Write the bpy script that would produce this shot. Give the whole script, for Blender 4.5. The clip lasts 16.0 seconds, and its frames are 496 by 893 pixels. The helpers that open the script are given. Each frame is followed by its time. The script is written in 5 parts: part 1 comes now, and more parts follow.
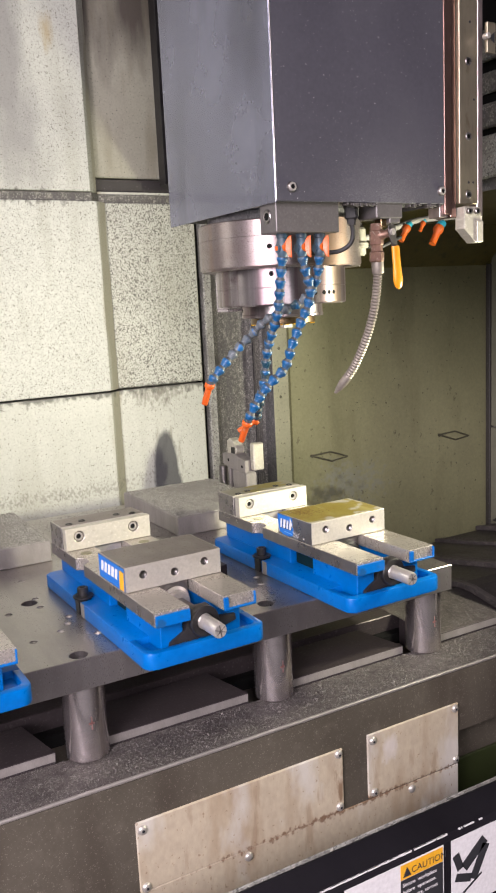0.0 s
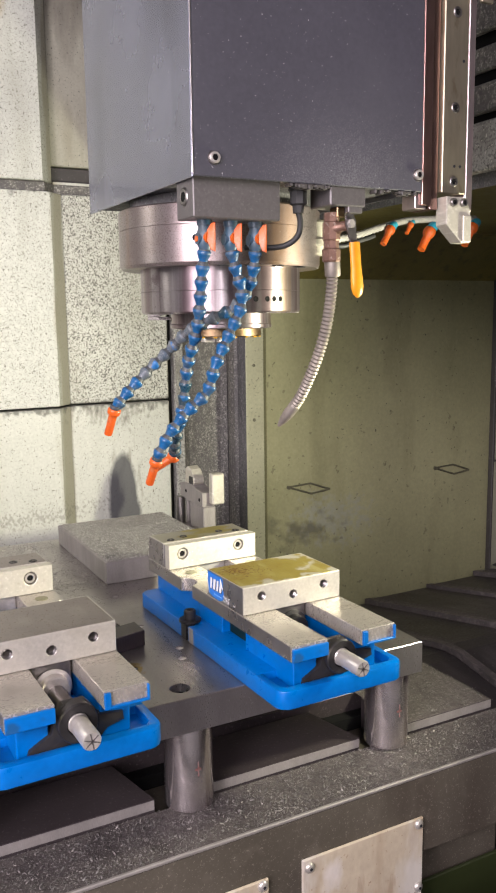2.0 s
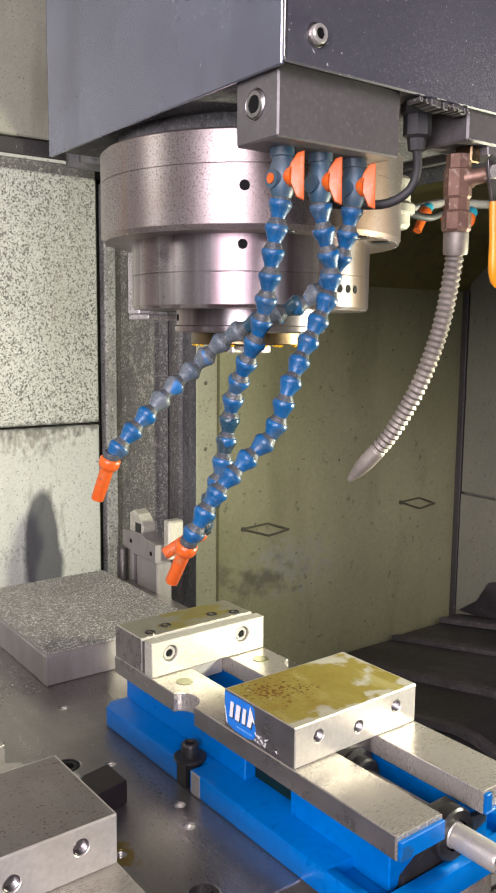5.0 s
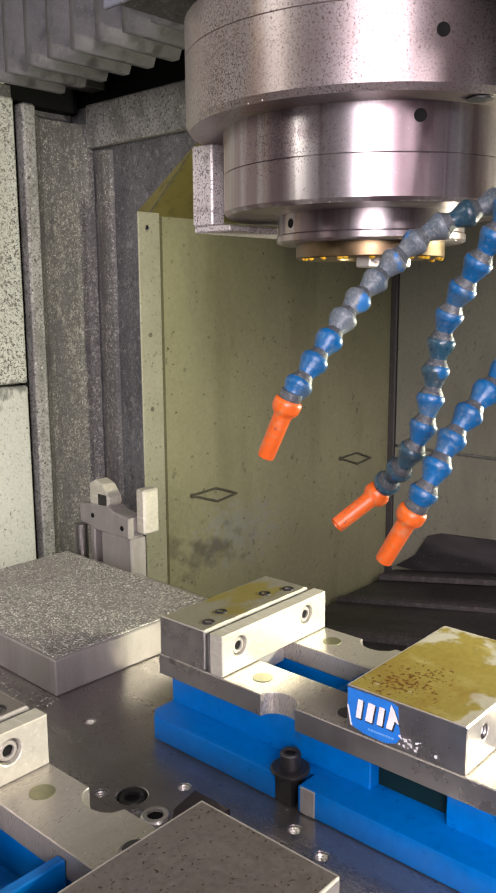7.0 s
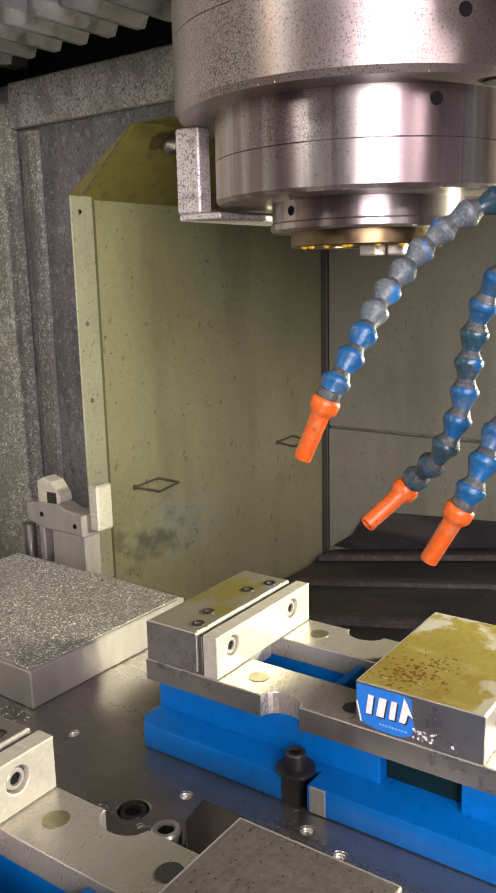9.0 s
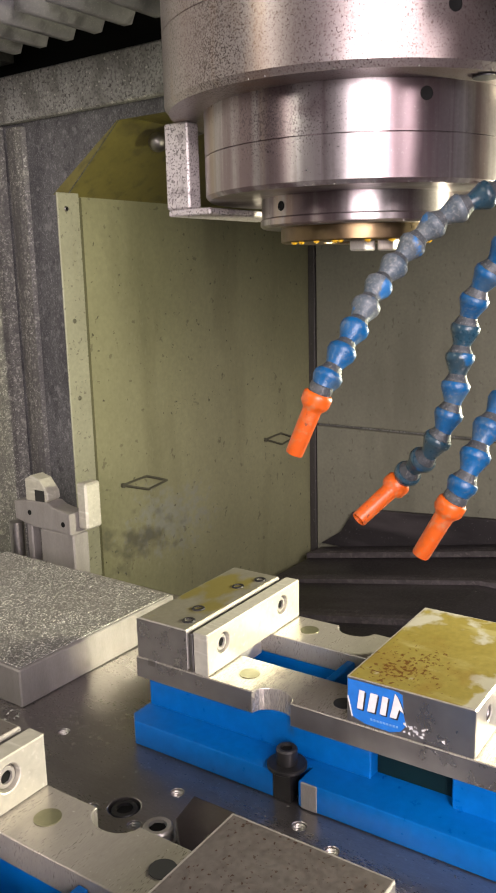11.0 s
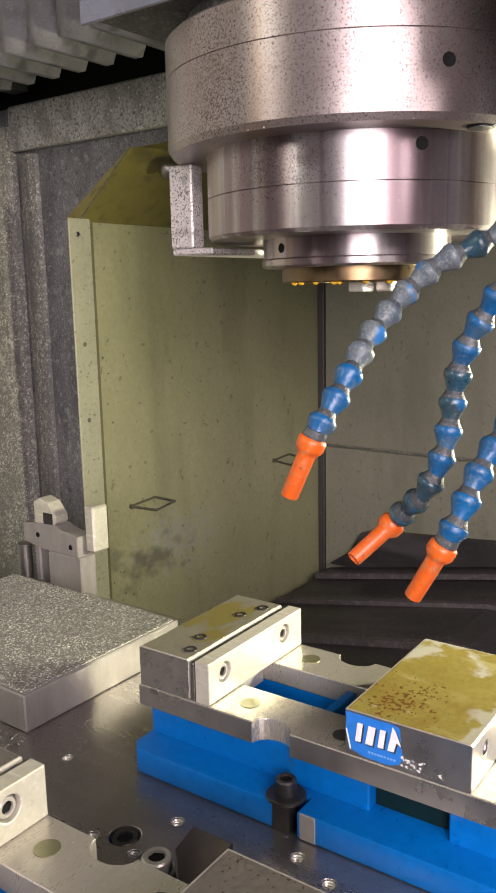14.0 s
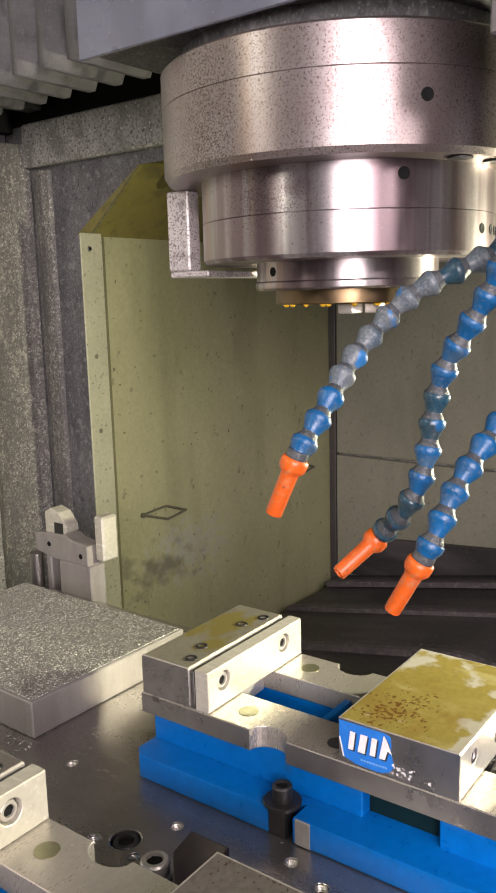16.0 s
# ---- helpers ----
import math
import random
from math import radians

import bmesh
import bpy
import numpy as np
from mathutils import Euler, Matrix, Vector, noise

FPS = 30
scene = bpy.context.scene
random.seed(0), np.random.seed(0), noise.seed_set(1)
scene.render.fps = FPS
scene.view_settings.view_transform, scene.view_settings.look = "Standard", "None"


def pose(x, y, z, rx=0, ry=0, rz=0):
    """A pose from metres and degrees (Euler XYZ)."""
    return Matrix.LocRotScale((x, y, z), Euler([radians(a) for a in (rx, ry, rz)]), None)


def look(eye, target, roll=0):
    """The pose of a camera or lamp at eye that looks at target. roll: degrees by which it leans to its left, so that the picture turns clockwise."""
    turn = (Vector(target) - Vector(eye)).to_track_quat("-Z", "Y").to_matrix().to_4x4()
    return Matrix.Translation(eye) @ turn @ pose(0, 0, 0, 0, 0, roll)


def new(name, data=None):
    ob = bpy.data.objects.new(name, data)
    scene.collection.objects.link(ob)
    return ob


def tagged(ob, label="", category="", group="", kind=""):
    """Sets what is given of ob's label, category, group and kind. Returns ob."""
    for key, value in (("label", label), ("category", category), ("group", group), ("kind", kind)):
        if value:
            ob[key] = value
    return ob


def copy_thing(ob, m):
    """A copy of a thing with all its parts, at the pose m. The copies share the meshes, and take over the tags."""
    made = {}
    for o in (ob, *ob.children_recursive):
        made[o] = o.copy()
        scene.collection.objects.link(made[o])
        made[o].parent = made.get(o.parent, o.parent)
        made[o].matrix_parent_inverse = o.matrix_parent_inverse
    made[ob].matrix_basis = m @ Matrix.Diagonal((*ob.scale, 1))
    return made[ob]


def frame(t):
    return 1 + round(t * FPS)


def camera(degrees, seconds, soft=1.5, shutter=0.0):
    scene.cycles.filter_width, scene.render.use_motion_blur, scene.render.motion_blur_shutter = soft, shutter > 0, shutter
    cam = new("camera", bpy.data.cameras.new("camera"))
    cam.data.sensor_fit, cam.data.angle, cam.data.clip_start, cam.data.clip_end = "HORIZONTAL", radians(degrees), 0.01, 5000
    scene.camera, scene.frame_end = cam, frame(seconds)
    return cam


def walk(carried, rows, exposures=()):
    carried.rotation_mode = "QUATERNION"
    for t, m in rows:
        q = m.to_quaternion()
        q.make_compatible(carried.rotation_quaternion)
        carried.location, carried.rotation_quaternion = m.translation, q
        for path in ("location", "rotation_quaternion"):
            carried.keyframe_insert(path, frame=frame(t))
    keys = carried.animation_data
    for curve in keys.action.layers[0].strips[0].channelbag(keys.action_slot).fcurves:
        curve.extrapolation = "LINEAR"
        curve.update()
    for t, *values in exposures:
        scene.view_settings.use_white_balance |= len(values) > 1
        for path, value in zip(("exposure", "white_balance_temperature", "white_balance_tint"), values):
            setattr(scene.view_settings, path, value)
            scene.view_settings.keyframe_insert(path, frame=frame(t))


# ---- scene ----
cam = camera(33.2, 16.0, 2.0)
PATH = [
    (0, (-0.785, -1.331, 1.474), (0.171, 0.392, 1.133), -2.8),
    (0.5, (-0.739, -1.294, 1.468), (0.207, 0.435, 1.127), -2.26),
    (1, (-0.663, -1.241, 1.477), (0.26, 0.501, 1.142), -1.68),
    (1.5, (-0.585, -1.207, 1.475), (0.325, 0.544, 1.152), -1.3),
    (2, (-0.542, -1.151, 1.462), (0.384, 0.596, 1.154), -0.75),
    (2.5, (-0.526, -1.051, 1.474), (0.446, 0.674, 1.187), 0.02),
    (3, (-0.524, -0.967, 1.461), (0.472, 0.746, 1.187), 0.51),
    (3.2, (-0.500, -0.946, 1.459), (0.508, 0.760, 1.185), 0.75),
    (5.3, (-0.491, -0.699, 1.447), (0.73, 0.86, 1.166), 0.4),
    (5.5, (-0.484, -0.665, 1.446), (0.772, 0.864, 1.158), 0.3),
    (6, (-0.51, -0.591, 1.436), (0.809, 0.879, 1.124), -0.2),
    (6.5, (-0.539, -0.532, 1.419), (0.845, 0.871, 1.077), -0.3),
    (7, (-0.559, -0.487, 1.41), (0.882, 0.854, 1.055), -0.3),
    (7.5, (-0.577, -0.457, 1.411), (0.91, 0.828, 1.039), -0.5),
    (8, (-0.576, -0.437, 1.413), (0.958, 0.788, 1.027), -0.8),
    (8.5, (-0.583, -0.426, 1.416), (0.974, 0.765, 1.02), -1.1),
    (9, (-0.583, -0.42, 1.418), (0.989, 0.749, 1.016), -1.4),
    (11.5, (-0.585, -0.417, 1.416), (1.007, 0.723, 1.009), -1.5),
    (12, (-0.587, -0.416, 1.42), (1.007, 0.721, 1.012), -1.7),
    (12.5, (-0.586, -0.415, 1.423), (1.009, 0.722, 1.018), -1.8),
    (13, (-0.584, -0.415, 1.423), (1.011, 0.723, 1.024), -1.8),
    (13.5, (-0.585, -0.416, 1.424), (1.005, 0.733, 1.036), -1.6),
    (14, (-0.585, -0.429, 1.433), (0.994, 0.741, 1.061), -1.2),
    (14.5, (-0.59, -0.457, 1.447), (0.975, 0.736, 1.089), -0.9),
    (15, (-0.592, -0.466, 1.448), (0.962, 0.744, 1.098), -0.8),
    (15.5, (-0.594, -0.449, 1.435), (0.956, 0.764, 1.08), -1.0),
    (16, (-0.589, -0.455, 1.444), (0.965, 0.752, 1.087), -1.5),
]
walk(cam, [(t, look(eye, target, roll)) for t, eye, target, roll in PATH], [(0, 0.0, 6350, 9), (3, 0.0, 6300, 9), (5.5, -0.04, 6150, 8), (7.5, 0.0, 6400, 9), (9, 0.03, 6600, 7), (16, 0.03, 6600, 7)])

# ---- light ----
world = bpy.data.worlds.new("workshop")
scene.world = world
world.use_nodes = True
world.node_tree.nodes["Background"].inputs[0].default_value = (1.0, 0.94, 0.88, 1)
world.node_tree.nodes["Background"].inputs[1].default_value = 0.20


def area_lamp(name, eye, target, size_x, size_y, power, colour, spread=180):
    data = bpy.data.lights.new(name, "AREA")
    data.shape, data.size, data.size_y = "RECTANGLE", size_x, size_y
    data.energy, data.color, data.spread = power, colour, radians(spread)
    ob = new(name, data)
    ob.matrix_world = look(eye, target)
    return ob


# unseen work lamp low on the right of the door; the others are added fills
area_lamp("work_light", (0.48, -0.48, 1.33), (0.0, 0.10, 1.26), 0.05, 0.10, 8.9, (1.0, 0.95, 0.70), 118)
# added fill at the enclosure's left end, brightens the back and bands the rings
area_lamp("tube_light", (-1.26, 0.30, 1.95), (0.2, 0.45, 1.45), 0.10, 0.70, 5.8, (1.0, 0.95, 0.84))
# three added fills outside, also there for reflected bands on the steel
area_lamp("shop_tubes_left", (-1.8, -1.45, 1.60), (-0.7, -0.3, 0.85), 1.0, 0.8, 60, (1.0, 0.88, 0.92))
area_lamp("shop_tube_behind", (-2.6, -2.3, 2.5), (-0.2, 0.0, 1.1), 0.45, 1.2, 50, (1.0, 0.87, 0.95))
area_lamp("shop_tube_front", (-1.2, -2.7, 2.6), (-0.2, 0.0, 1.1), 0.45, 1.2, 58, (1.0, 0.88, 0.92))

# ---- materials ----
def nodes_of(name):
    m = bpy.data.materials.new(name)
    m.use_nodes = True
    t = m.node_tree
    return m, t, t.nodes["Principled BSDF"]


def surface(name, c1, c2, scale=8.0, rough=(0.4, 0.6), metal=0.0, bump=0.15, grain=180.0, stretch=(1, 1, 1),
            flecks=None, stain=None, spec=0.5, coat=0.0, layers=(), turned=0.0):
    """Two-scale colour, uneven gloss and fine relief. flecks: colour, scale, threshold. stain: colour, scale, threshold, softness.
    layers: colour, noise scales by axis, threshold, softness, amount, and where it gathers (centre, radii) or None."""
    m, t, p = nodes_of(name)
    N, L = t.nodes.new, t.links.new
    co = N("ShaderNodeTexCoord")
    mp = N("ShaderNodeMapping")
    mp.inputs["Scale"].default_value = stretch
    L(co.outputs["Object"], mp.inputs["Vector"])
    big = N("ShaderNodeTexNoise")
    big.inputs["Scale"].default_value, big.inputs["Detail"].default_value, big.inputs["Roughness"].default_value = scale, 6, 0.62
    fine = N("ShaderNodeTexNoise")
    fine.inputs["Scale"].default_value, fine.inputs["Detail"].default_value = grain, 4
    L(mp.outputs[0], big.inputs["Vector"])
    L(mp.outputs[0], fine.inputs["Vector"])
    ramp = N("ShaderNodeMapRange")
    ramp.inputs[1].default_value, ramp.inputs[2].default_value = 0.3, 0.7
    L(big.outputs[0], ramp.inputs[0])
    mix = N("ShaderNodeMix")
    mix.data_type = "RGBA"
    mix.inputs[6].default_value, mix.inputs[7].default_value = (*c1, 1), (*c2, 1)
    L(ramp.outputs[0], mix.inputs[0])
    shade = N("ShaderNodeMix")
    shade.data_type, shade.blend_type = "RGBA", "MULTIPLY"
    shade.inputs[0].default_value = 0.35
    L(mix.outputs[2], shade.inputs[6])
    L(fine.outputs[0], shade.inputs[7])
    out = shade.outputs[2]
    for spec_of in ([stain] if stain else []) + ([flecks] if flecks else []):
        colour, s, threshold = spec_of[:3]
        soft = spec_of[3] if len(spec_of) > 3 else 0.03
        n = N("ShaderNodeTexNoise")
        n.inputs["Scale"].default_value, n.inputs["Detail"].default_value = s, 3
        L(co.outputs["Object"], n.inputs["Vector"])
        r = N("ShaderNodeMapRange")
        r.inputs[1].default_value, r.inputs[2].default_value = threshold, threshold + soft
        L(n.outputs[0], r.inputs[0])
        k = N("ShaderNodeMix")
        k.data_type = "RGBA"
        k.inputs[7].default_value = (*colour, 1)
        L(r.outputs[0], k.inputs[0])
        L(out, k.inputs[6])
        out = k.outputs[2]
    for colour, scales, threshold, soft, amount, patch in layers:
        sc = N("ShaderNodeMapping")
        sc.inputs["Scale"].default_value = scales
        L(co.outputs["Object"], sc.inputs["Vector"])
        n = N("ShaderNodeTexNoise")
        n.inputs["Scale"].default_value, n.inputs["Detail"].default_value = 1.0, 5 if scales[0] < 150 else 3
        L(sc.outputs[0], n.inputs["Vector"])
        value = n.outputs[0]
        if patch:
            centre, radii = patch
            q = N("ShaderNodeMapping")
            q.vector_type = "TEXTURE"
            q.inputs["Location"].default_value, q.inputs["Scale"].default_value = centre, radii
            L(co.outputs["Object"], q.inputs["Vector"])
            ln = N("ShaderNodeVectorMath")
            ln.operation = "LENGTH"
            L(q.outputs[0], ln.inputs[0])
            near = N("ShaderNodeMapRange")
            near.clamp = False
            near.inputs[1].default_value, near.inputs[2].default_value = 1.0, 0.2
            near.inputs[3].default_value, near.inputs[4].default_value = -0.35, 0.0
            L(ln.outputs["Value"], near.inputs[0])
            add = N("ShaderNodeMath")
            L(value, add.inputs[0])
            L(near.outputs[0], add.inputs[1])
            value = add.outputs[0]
        r = N("ShaderNodeMapRange")
        r.inputs[1].default_value, r.inputs[2].default_value, r.inputs[4].default_value = threshold, threshold + soft, amount
        L(value, r.inputs[0])
        k = N("ShaderNodeMix")
        k.data_type = "RGBA"
        k.inputs[7].default_value = (*colour, 1)
        L(r.outputs[0], k.inputs[0])
        L(out, k.inputs[6])
        out = k.outputs[2]
    L(out, p.inputs["Base Color"])
    if turned:
        p.inputs["Anisotropic"].default_value = turned
        p.inputs["Anisotropic Rotation"].default_value = 0.25
        tg = N("ShaderNodeTangent")
        tg.direction_type, tg.axis = "RADIAL", "Z"
        L(tg.outputs[0], p.inputs["Tangent"])
    rr = N("ShaderNodeMapRange")
    rr.inputs[1].default_value, rr.inputs[2].default_value = 0.3, 0.7
    rr.inputs[3].default_value, rr.inputs[4].default_value = rough
    mixn = N("ShaderNodeMath")
    mixn.operation = "MULTIPLY_ADD"
    mixn.inputs[1].default_value = 0.5
    L(fine.outputs[0], mixn.inputs[0])
    half = N("ShaderNodeMath")
    half.operation = "MULTIPLY"
    half.inputs[1].default_value = 0.5
    L(big.outputs[0], half.inputs[0])
    L(half.outputs[0], mixn.inputs[2])
    L(mixn.outputs[0], rr.inputs[0])
    L(rr.outputs[0], p.inputs["Roughness"])
    b = N("ShaderNodeBump")
    b.inputs["Strength"].default_value, b.inputs["Distance"].default_value = bump, 0.001
    L(fine.outputs[0], b.inputs["Height"])
    L(b.outputs[0], p.inputs["Normal"])
    p.inputs["Metallic"].default_value = metal
    p.inputs["Specular IOR Level"].default_value = spec
    p.inputs["Coat Weight"].default_value = coat
    return m


CREAM = surface("cream_paint", (0.63, 0.645, 0.58), (0.53, 0.543, 0.485), 2.2, (0.45, 0.7), bump=0.3, grain=140,
                flecks=((0.17, 0.165, 0.14), 230, 0.61, 0.06),
                # second layer paints in the shade of the slope that faces away
                layers=(((0.28, 0.275, 0.235), (330, 330, 340), 0.54, 0.10, 0.7, None), ((0.27, 0.25, 0.18), (26, 26, 4), 0.22, 0.25, 0.75, ((0.016, 0.85, 1.5), (0.030, 0.3, 9.0))), ((0.27, 0.265, 0.21), (11, 11, 1.6), 0.55, 0.16, 0.45, None),
                        # dark wedge at the upper left: a cast shadow put into the cream
                        ((0.20, 0.195, 0.19), (9, 9, 4), 0.22, 0.34, 0.75, ((-0.221, 0.836, 2.102), (0.11, 0.4, 0.42))),
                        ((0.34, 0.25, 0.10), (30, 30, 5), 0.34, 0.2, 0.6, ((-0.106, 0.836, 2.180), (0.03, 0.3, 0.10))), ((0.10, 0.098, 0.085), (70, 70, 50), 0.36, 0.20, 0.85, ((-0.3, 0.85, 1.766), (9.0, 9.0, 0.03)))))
CREAM_DENSE = surface("cream_paint_spattered", (0.57, 0.58, 0.51), (0.47, 0.48, 0.42), 3.0, (0.45, 0.7), bump=0.3, grain=140,
                      flecks=((0.085, 0.082, 0.07), 225, 0.555, 0.05),
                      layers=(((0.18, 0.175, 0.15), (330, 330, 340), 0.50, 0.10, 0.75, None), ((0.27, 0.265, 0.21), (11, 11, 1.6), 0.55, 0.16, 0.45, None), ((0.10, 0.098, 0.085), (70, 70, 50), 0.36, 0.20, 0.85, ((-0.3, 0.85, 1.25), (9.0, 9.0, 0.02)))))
CREAM_FINE = surface("cream_paint_fine", (0.60, 0.61, 0.54), (0.49, 0.50, 0.44), 2.5, (0.45, 0.7), bump=0.2, grain=160,
                     flecks=((0.15, 0.14, 0.11), 150, 0.66, 0.05),
                     layers=(((0.30, 0.295, 0.24), (7, 7, 1.2), 0.52, 0.2, 0.55, None), ((0.20, 0.195, 0.16), (240, 240, 220), 0.60, 0.10, 0.6, None),
                             # brown band on the slope: its shade, put into the colour here too
                             ((0.27, 0.25, 0.18), (26, 26, 4), 0.22, 0.25, 0.75, ((0.016, 0.85, 1.0), (0.030, 0.3, 9.0))),
                             ((0.13, 0.12, 0.095), (90, 90, 50), 0.36, 0.26, 0.8, ((0.15, 0.868, 1.235), (0.20, 0.3, 0.085))),
                             ((0.22, 0.21, 0.17), (60, 60, 14), 0.50, 0.16, 0.7, ((0.17, 0.868, 1.05), (0.16, 0.3, 0.24))),
                             ((0.16, 0.15, 0.125), (150, 150, 110), 0.44, 0.16, 0.5, ((-0.15, 0.832, 0.985), (0.9, 0.3, 0.055))),
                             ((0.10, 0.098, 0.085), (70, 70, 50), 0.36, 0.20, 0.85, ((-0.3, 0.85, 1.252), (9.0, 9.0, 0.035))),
                             # dark upright oval low on the flat right of the slope
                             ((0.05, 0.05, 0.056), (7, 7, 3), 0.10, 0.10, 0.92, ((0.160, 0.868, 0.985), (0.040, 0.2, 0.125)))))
# grimy cream; the dark top also paints in the shadow of the recess
CREAM_SHADED_GRIMY = surface("browned_cream_paint", (0.46, 0.45, 0.36), (0.36, 0.35, 0.275), 4.0, (0.45, 0.7), bump=0.2, grain=160,
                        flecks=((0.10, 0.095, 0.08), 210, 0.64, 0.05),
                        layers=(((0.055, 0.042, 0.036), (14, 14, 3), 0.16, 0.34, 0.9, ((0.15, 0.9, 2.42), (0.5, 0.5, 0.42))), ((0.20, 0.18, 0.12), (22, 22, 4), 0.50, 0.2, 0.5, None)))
GRIME = surface("grimy_paint", (0.15, 0.146, 0.148), (0.085, 0.083, 0.088), 5.0, (0.45, 0.75), bump=0.4, grain=150, stretch=(1, 1, 0.4),
                flecks=((0.26, 0.255, 0.265), 360, 0.60, 0.08),
                layers=(((0.045, 0.043, 0.048), (15, 15, 6), 0.45, 0.2, 0.8, None), ((0.22, 0.215, 0.215), (95, 95, 70), 0.57, 0.10, 0.6, None), ((0.035, 0.033, 0.037), (120, 120, 90), 0.56, 0.10, 0.7, None), ((0.30, 0.29, 0.28), (420, 420, 300), 0.52, 0.25, 0.5, None)))
GRIME_LIGHT = surface("grimy_light_paint", (0.40, 0.395, 0.36), (0.26, 0.256, 0.235), 6.0, (0.45, 0.75), bump=0.4, grain=150, stretch=(1, 1, 0.4),
                      flecks=((0.06, 0.055, 0.05), 150, 0.60, 0.06),
                      layers=(((0.13, 0.125, 0.11), (26, 26, 16), 0.48, 0.16, 0.75, None), ((0.09, 0.085, 0.08), (210, 210, 210), 0.50, 0.10, 0.7, None), ((0.55, 0.53, 0.46), (170, 170, 170), 0.64, 0.05, 0.7, None)))
OLIVE = surface("olive_paint", (0.36, 0.352, 0.198), (0.255, 0.25, 0.138), 1.8, (0.35, 0.6), bump=0.12, grain=120,
                flecks=((0.06, 0.055, 0.03), 95, 0.70, 0.05),
                layers=(((0.115, 0.11, 0.055), (7, 7, 1.5), 0.50, 0.22, 0.6, None), ((0.30, 0.29, 0.18), (120, 120, 50), 0.60, 0.12, 0.4, None),
                        ((0.25, 0.265, 0.25), (70, 70, 70), 0.33, 0.22, 0.5, ((0.72, 0.72, 0.905), (0.22, 0.3, 0.125))),
                        # the last layer paints the corner shade at the panel's right end
                        ((0.06, 0.055, 0.035), (60, 60, 60), 0.66, 0.05, 0.5, None), ((0.065, 0.06, 0.045), (24, 24, 30), 0.30, 0.25, 0.7, ((0.60, 0.72, 0.885), (0.20, 0.3, 0.075))), ((0.12, 0.115, 0.07), (5, 5, 3), 0.42, 0.3, 0.5, ((1.2, 0.72, 1.0), (0.35, 0.3, 0.6)))))
# brownish olive; its first layer paints the ball fitting's shadow on the hood
OLIVE_HOOD = surface("oil_browned_olive_paint", (0.235, 0.205, 0.055), (0.15, 0.128, 0.034), 5.0, (0.3, 0.5), bump=0.12, grain=120,
                      layers=(((0.055, 0.046, 0.022), (18, 18, 18), 0.30, 0.22, 0.85, ((0.62, 0.60, 1.66), (0.16, 0.10, 0.06))), ((0.06, 0.05, 0.025), (40, 40, 40), 0.56, 0.14, 0.5, None)))
DARK_FLOOR = surface("oily_dark_steel", (0.030, 0.027, 0.030), (0.058, 0.050, 0.054), 5.0, (0.3, 0.6), 0.2, bump=0.3,
                     flecks=((0.20, 0.18, 0.18), 200, 0.68, 0.06), layers=(((0.11, 0.095, 0.10), (14, 3, 14), 0.52, 0.2, 0.6, None),))
# near-black colour in place of the shade in deep gaps and holes
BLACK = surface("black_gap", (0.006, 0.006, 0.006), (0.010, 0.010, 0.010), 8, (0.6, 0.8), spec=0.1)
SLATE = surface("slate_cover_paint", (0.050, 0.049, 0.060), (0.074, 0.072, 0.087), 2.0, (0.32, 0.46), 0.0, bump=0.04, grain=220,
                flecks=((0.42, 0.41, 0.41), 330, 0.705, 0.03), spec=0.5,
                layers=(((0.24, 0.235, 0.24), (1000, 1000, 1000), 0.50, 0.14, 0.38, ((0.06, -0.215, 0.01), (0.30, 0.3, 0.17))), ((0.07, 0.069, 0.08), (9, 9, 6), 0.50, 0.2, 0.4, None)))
# lighter, blotchy slate: blurred reflections of the side put into its colour
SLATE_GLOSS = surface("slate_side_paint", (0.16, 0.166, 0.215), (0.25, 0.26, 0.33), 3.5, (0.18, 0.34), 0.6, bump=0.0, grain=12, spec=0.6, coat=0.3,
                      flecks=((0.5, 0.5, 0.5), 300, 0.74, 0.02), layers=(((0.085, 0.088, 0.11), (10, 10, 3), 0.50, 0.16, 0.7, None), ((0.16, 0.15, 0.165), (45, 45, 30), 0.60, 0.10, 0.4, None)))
DARK_GRIME = surface("oily_dark_paint", (0.045, 0.04, 0.038), (0.075, 0.068, 0.064), 5.0, (0.4, 0.7), bump=0.5, grain=130,
                     flecks=((0.22, 0.2, 0.19), 240, 0.68, 0.04))
STEEL = surface("ground_steel", (0.68, 0.64, 0.595), (0.57, 0.535, 0.49), 6.0, (0.28, 0.42), 0.62, bump=0.06, grain=260, stretch=(1, 6, 1),
                layers=(((0.44, 0.405, 0.35), (26, 26, 26), 0.55, 0.14, 0.5, None), ((0.30, 0.27, 0.24), (480, 480, 480), 0.68, 0.05, 0.4, None)))
RAIL = surface("ground_rail_steel", (0.52, 0.48, 0.43), (0.42, 0.385, 0.345), 6.0, (0.22, 0.36), 0.60, bump=0.05, grain=260, stretch=(1, 6, 1),
               layers=(((0.30, 0.265, 0.22), (20, 20, 20), 0.54, 0.16, 0.5, None), ((0.70, 0.68, 0.64), (420, 420, 420), 0.69, 0.04, 0.6, None)))
STEEL_DARK = surface("dull_steel", (0.40, 0.375, 0.37), (0.28, 0.26, 0.26), 7.0, (0.28, 0.5), 1.0, bump=0.12, grain=200,
                     stain=((0.20, 0.18, 0.17), 11, 0.6, 0.12))
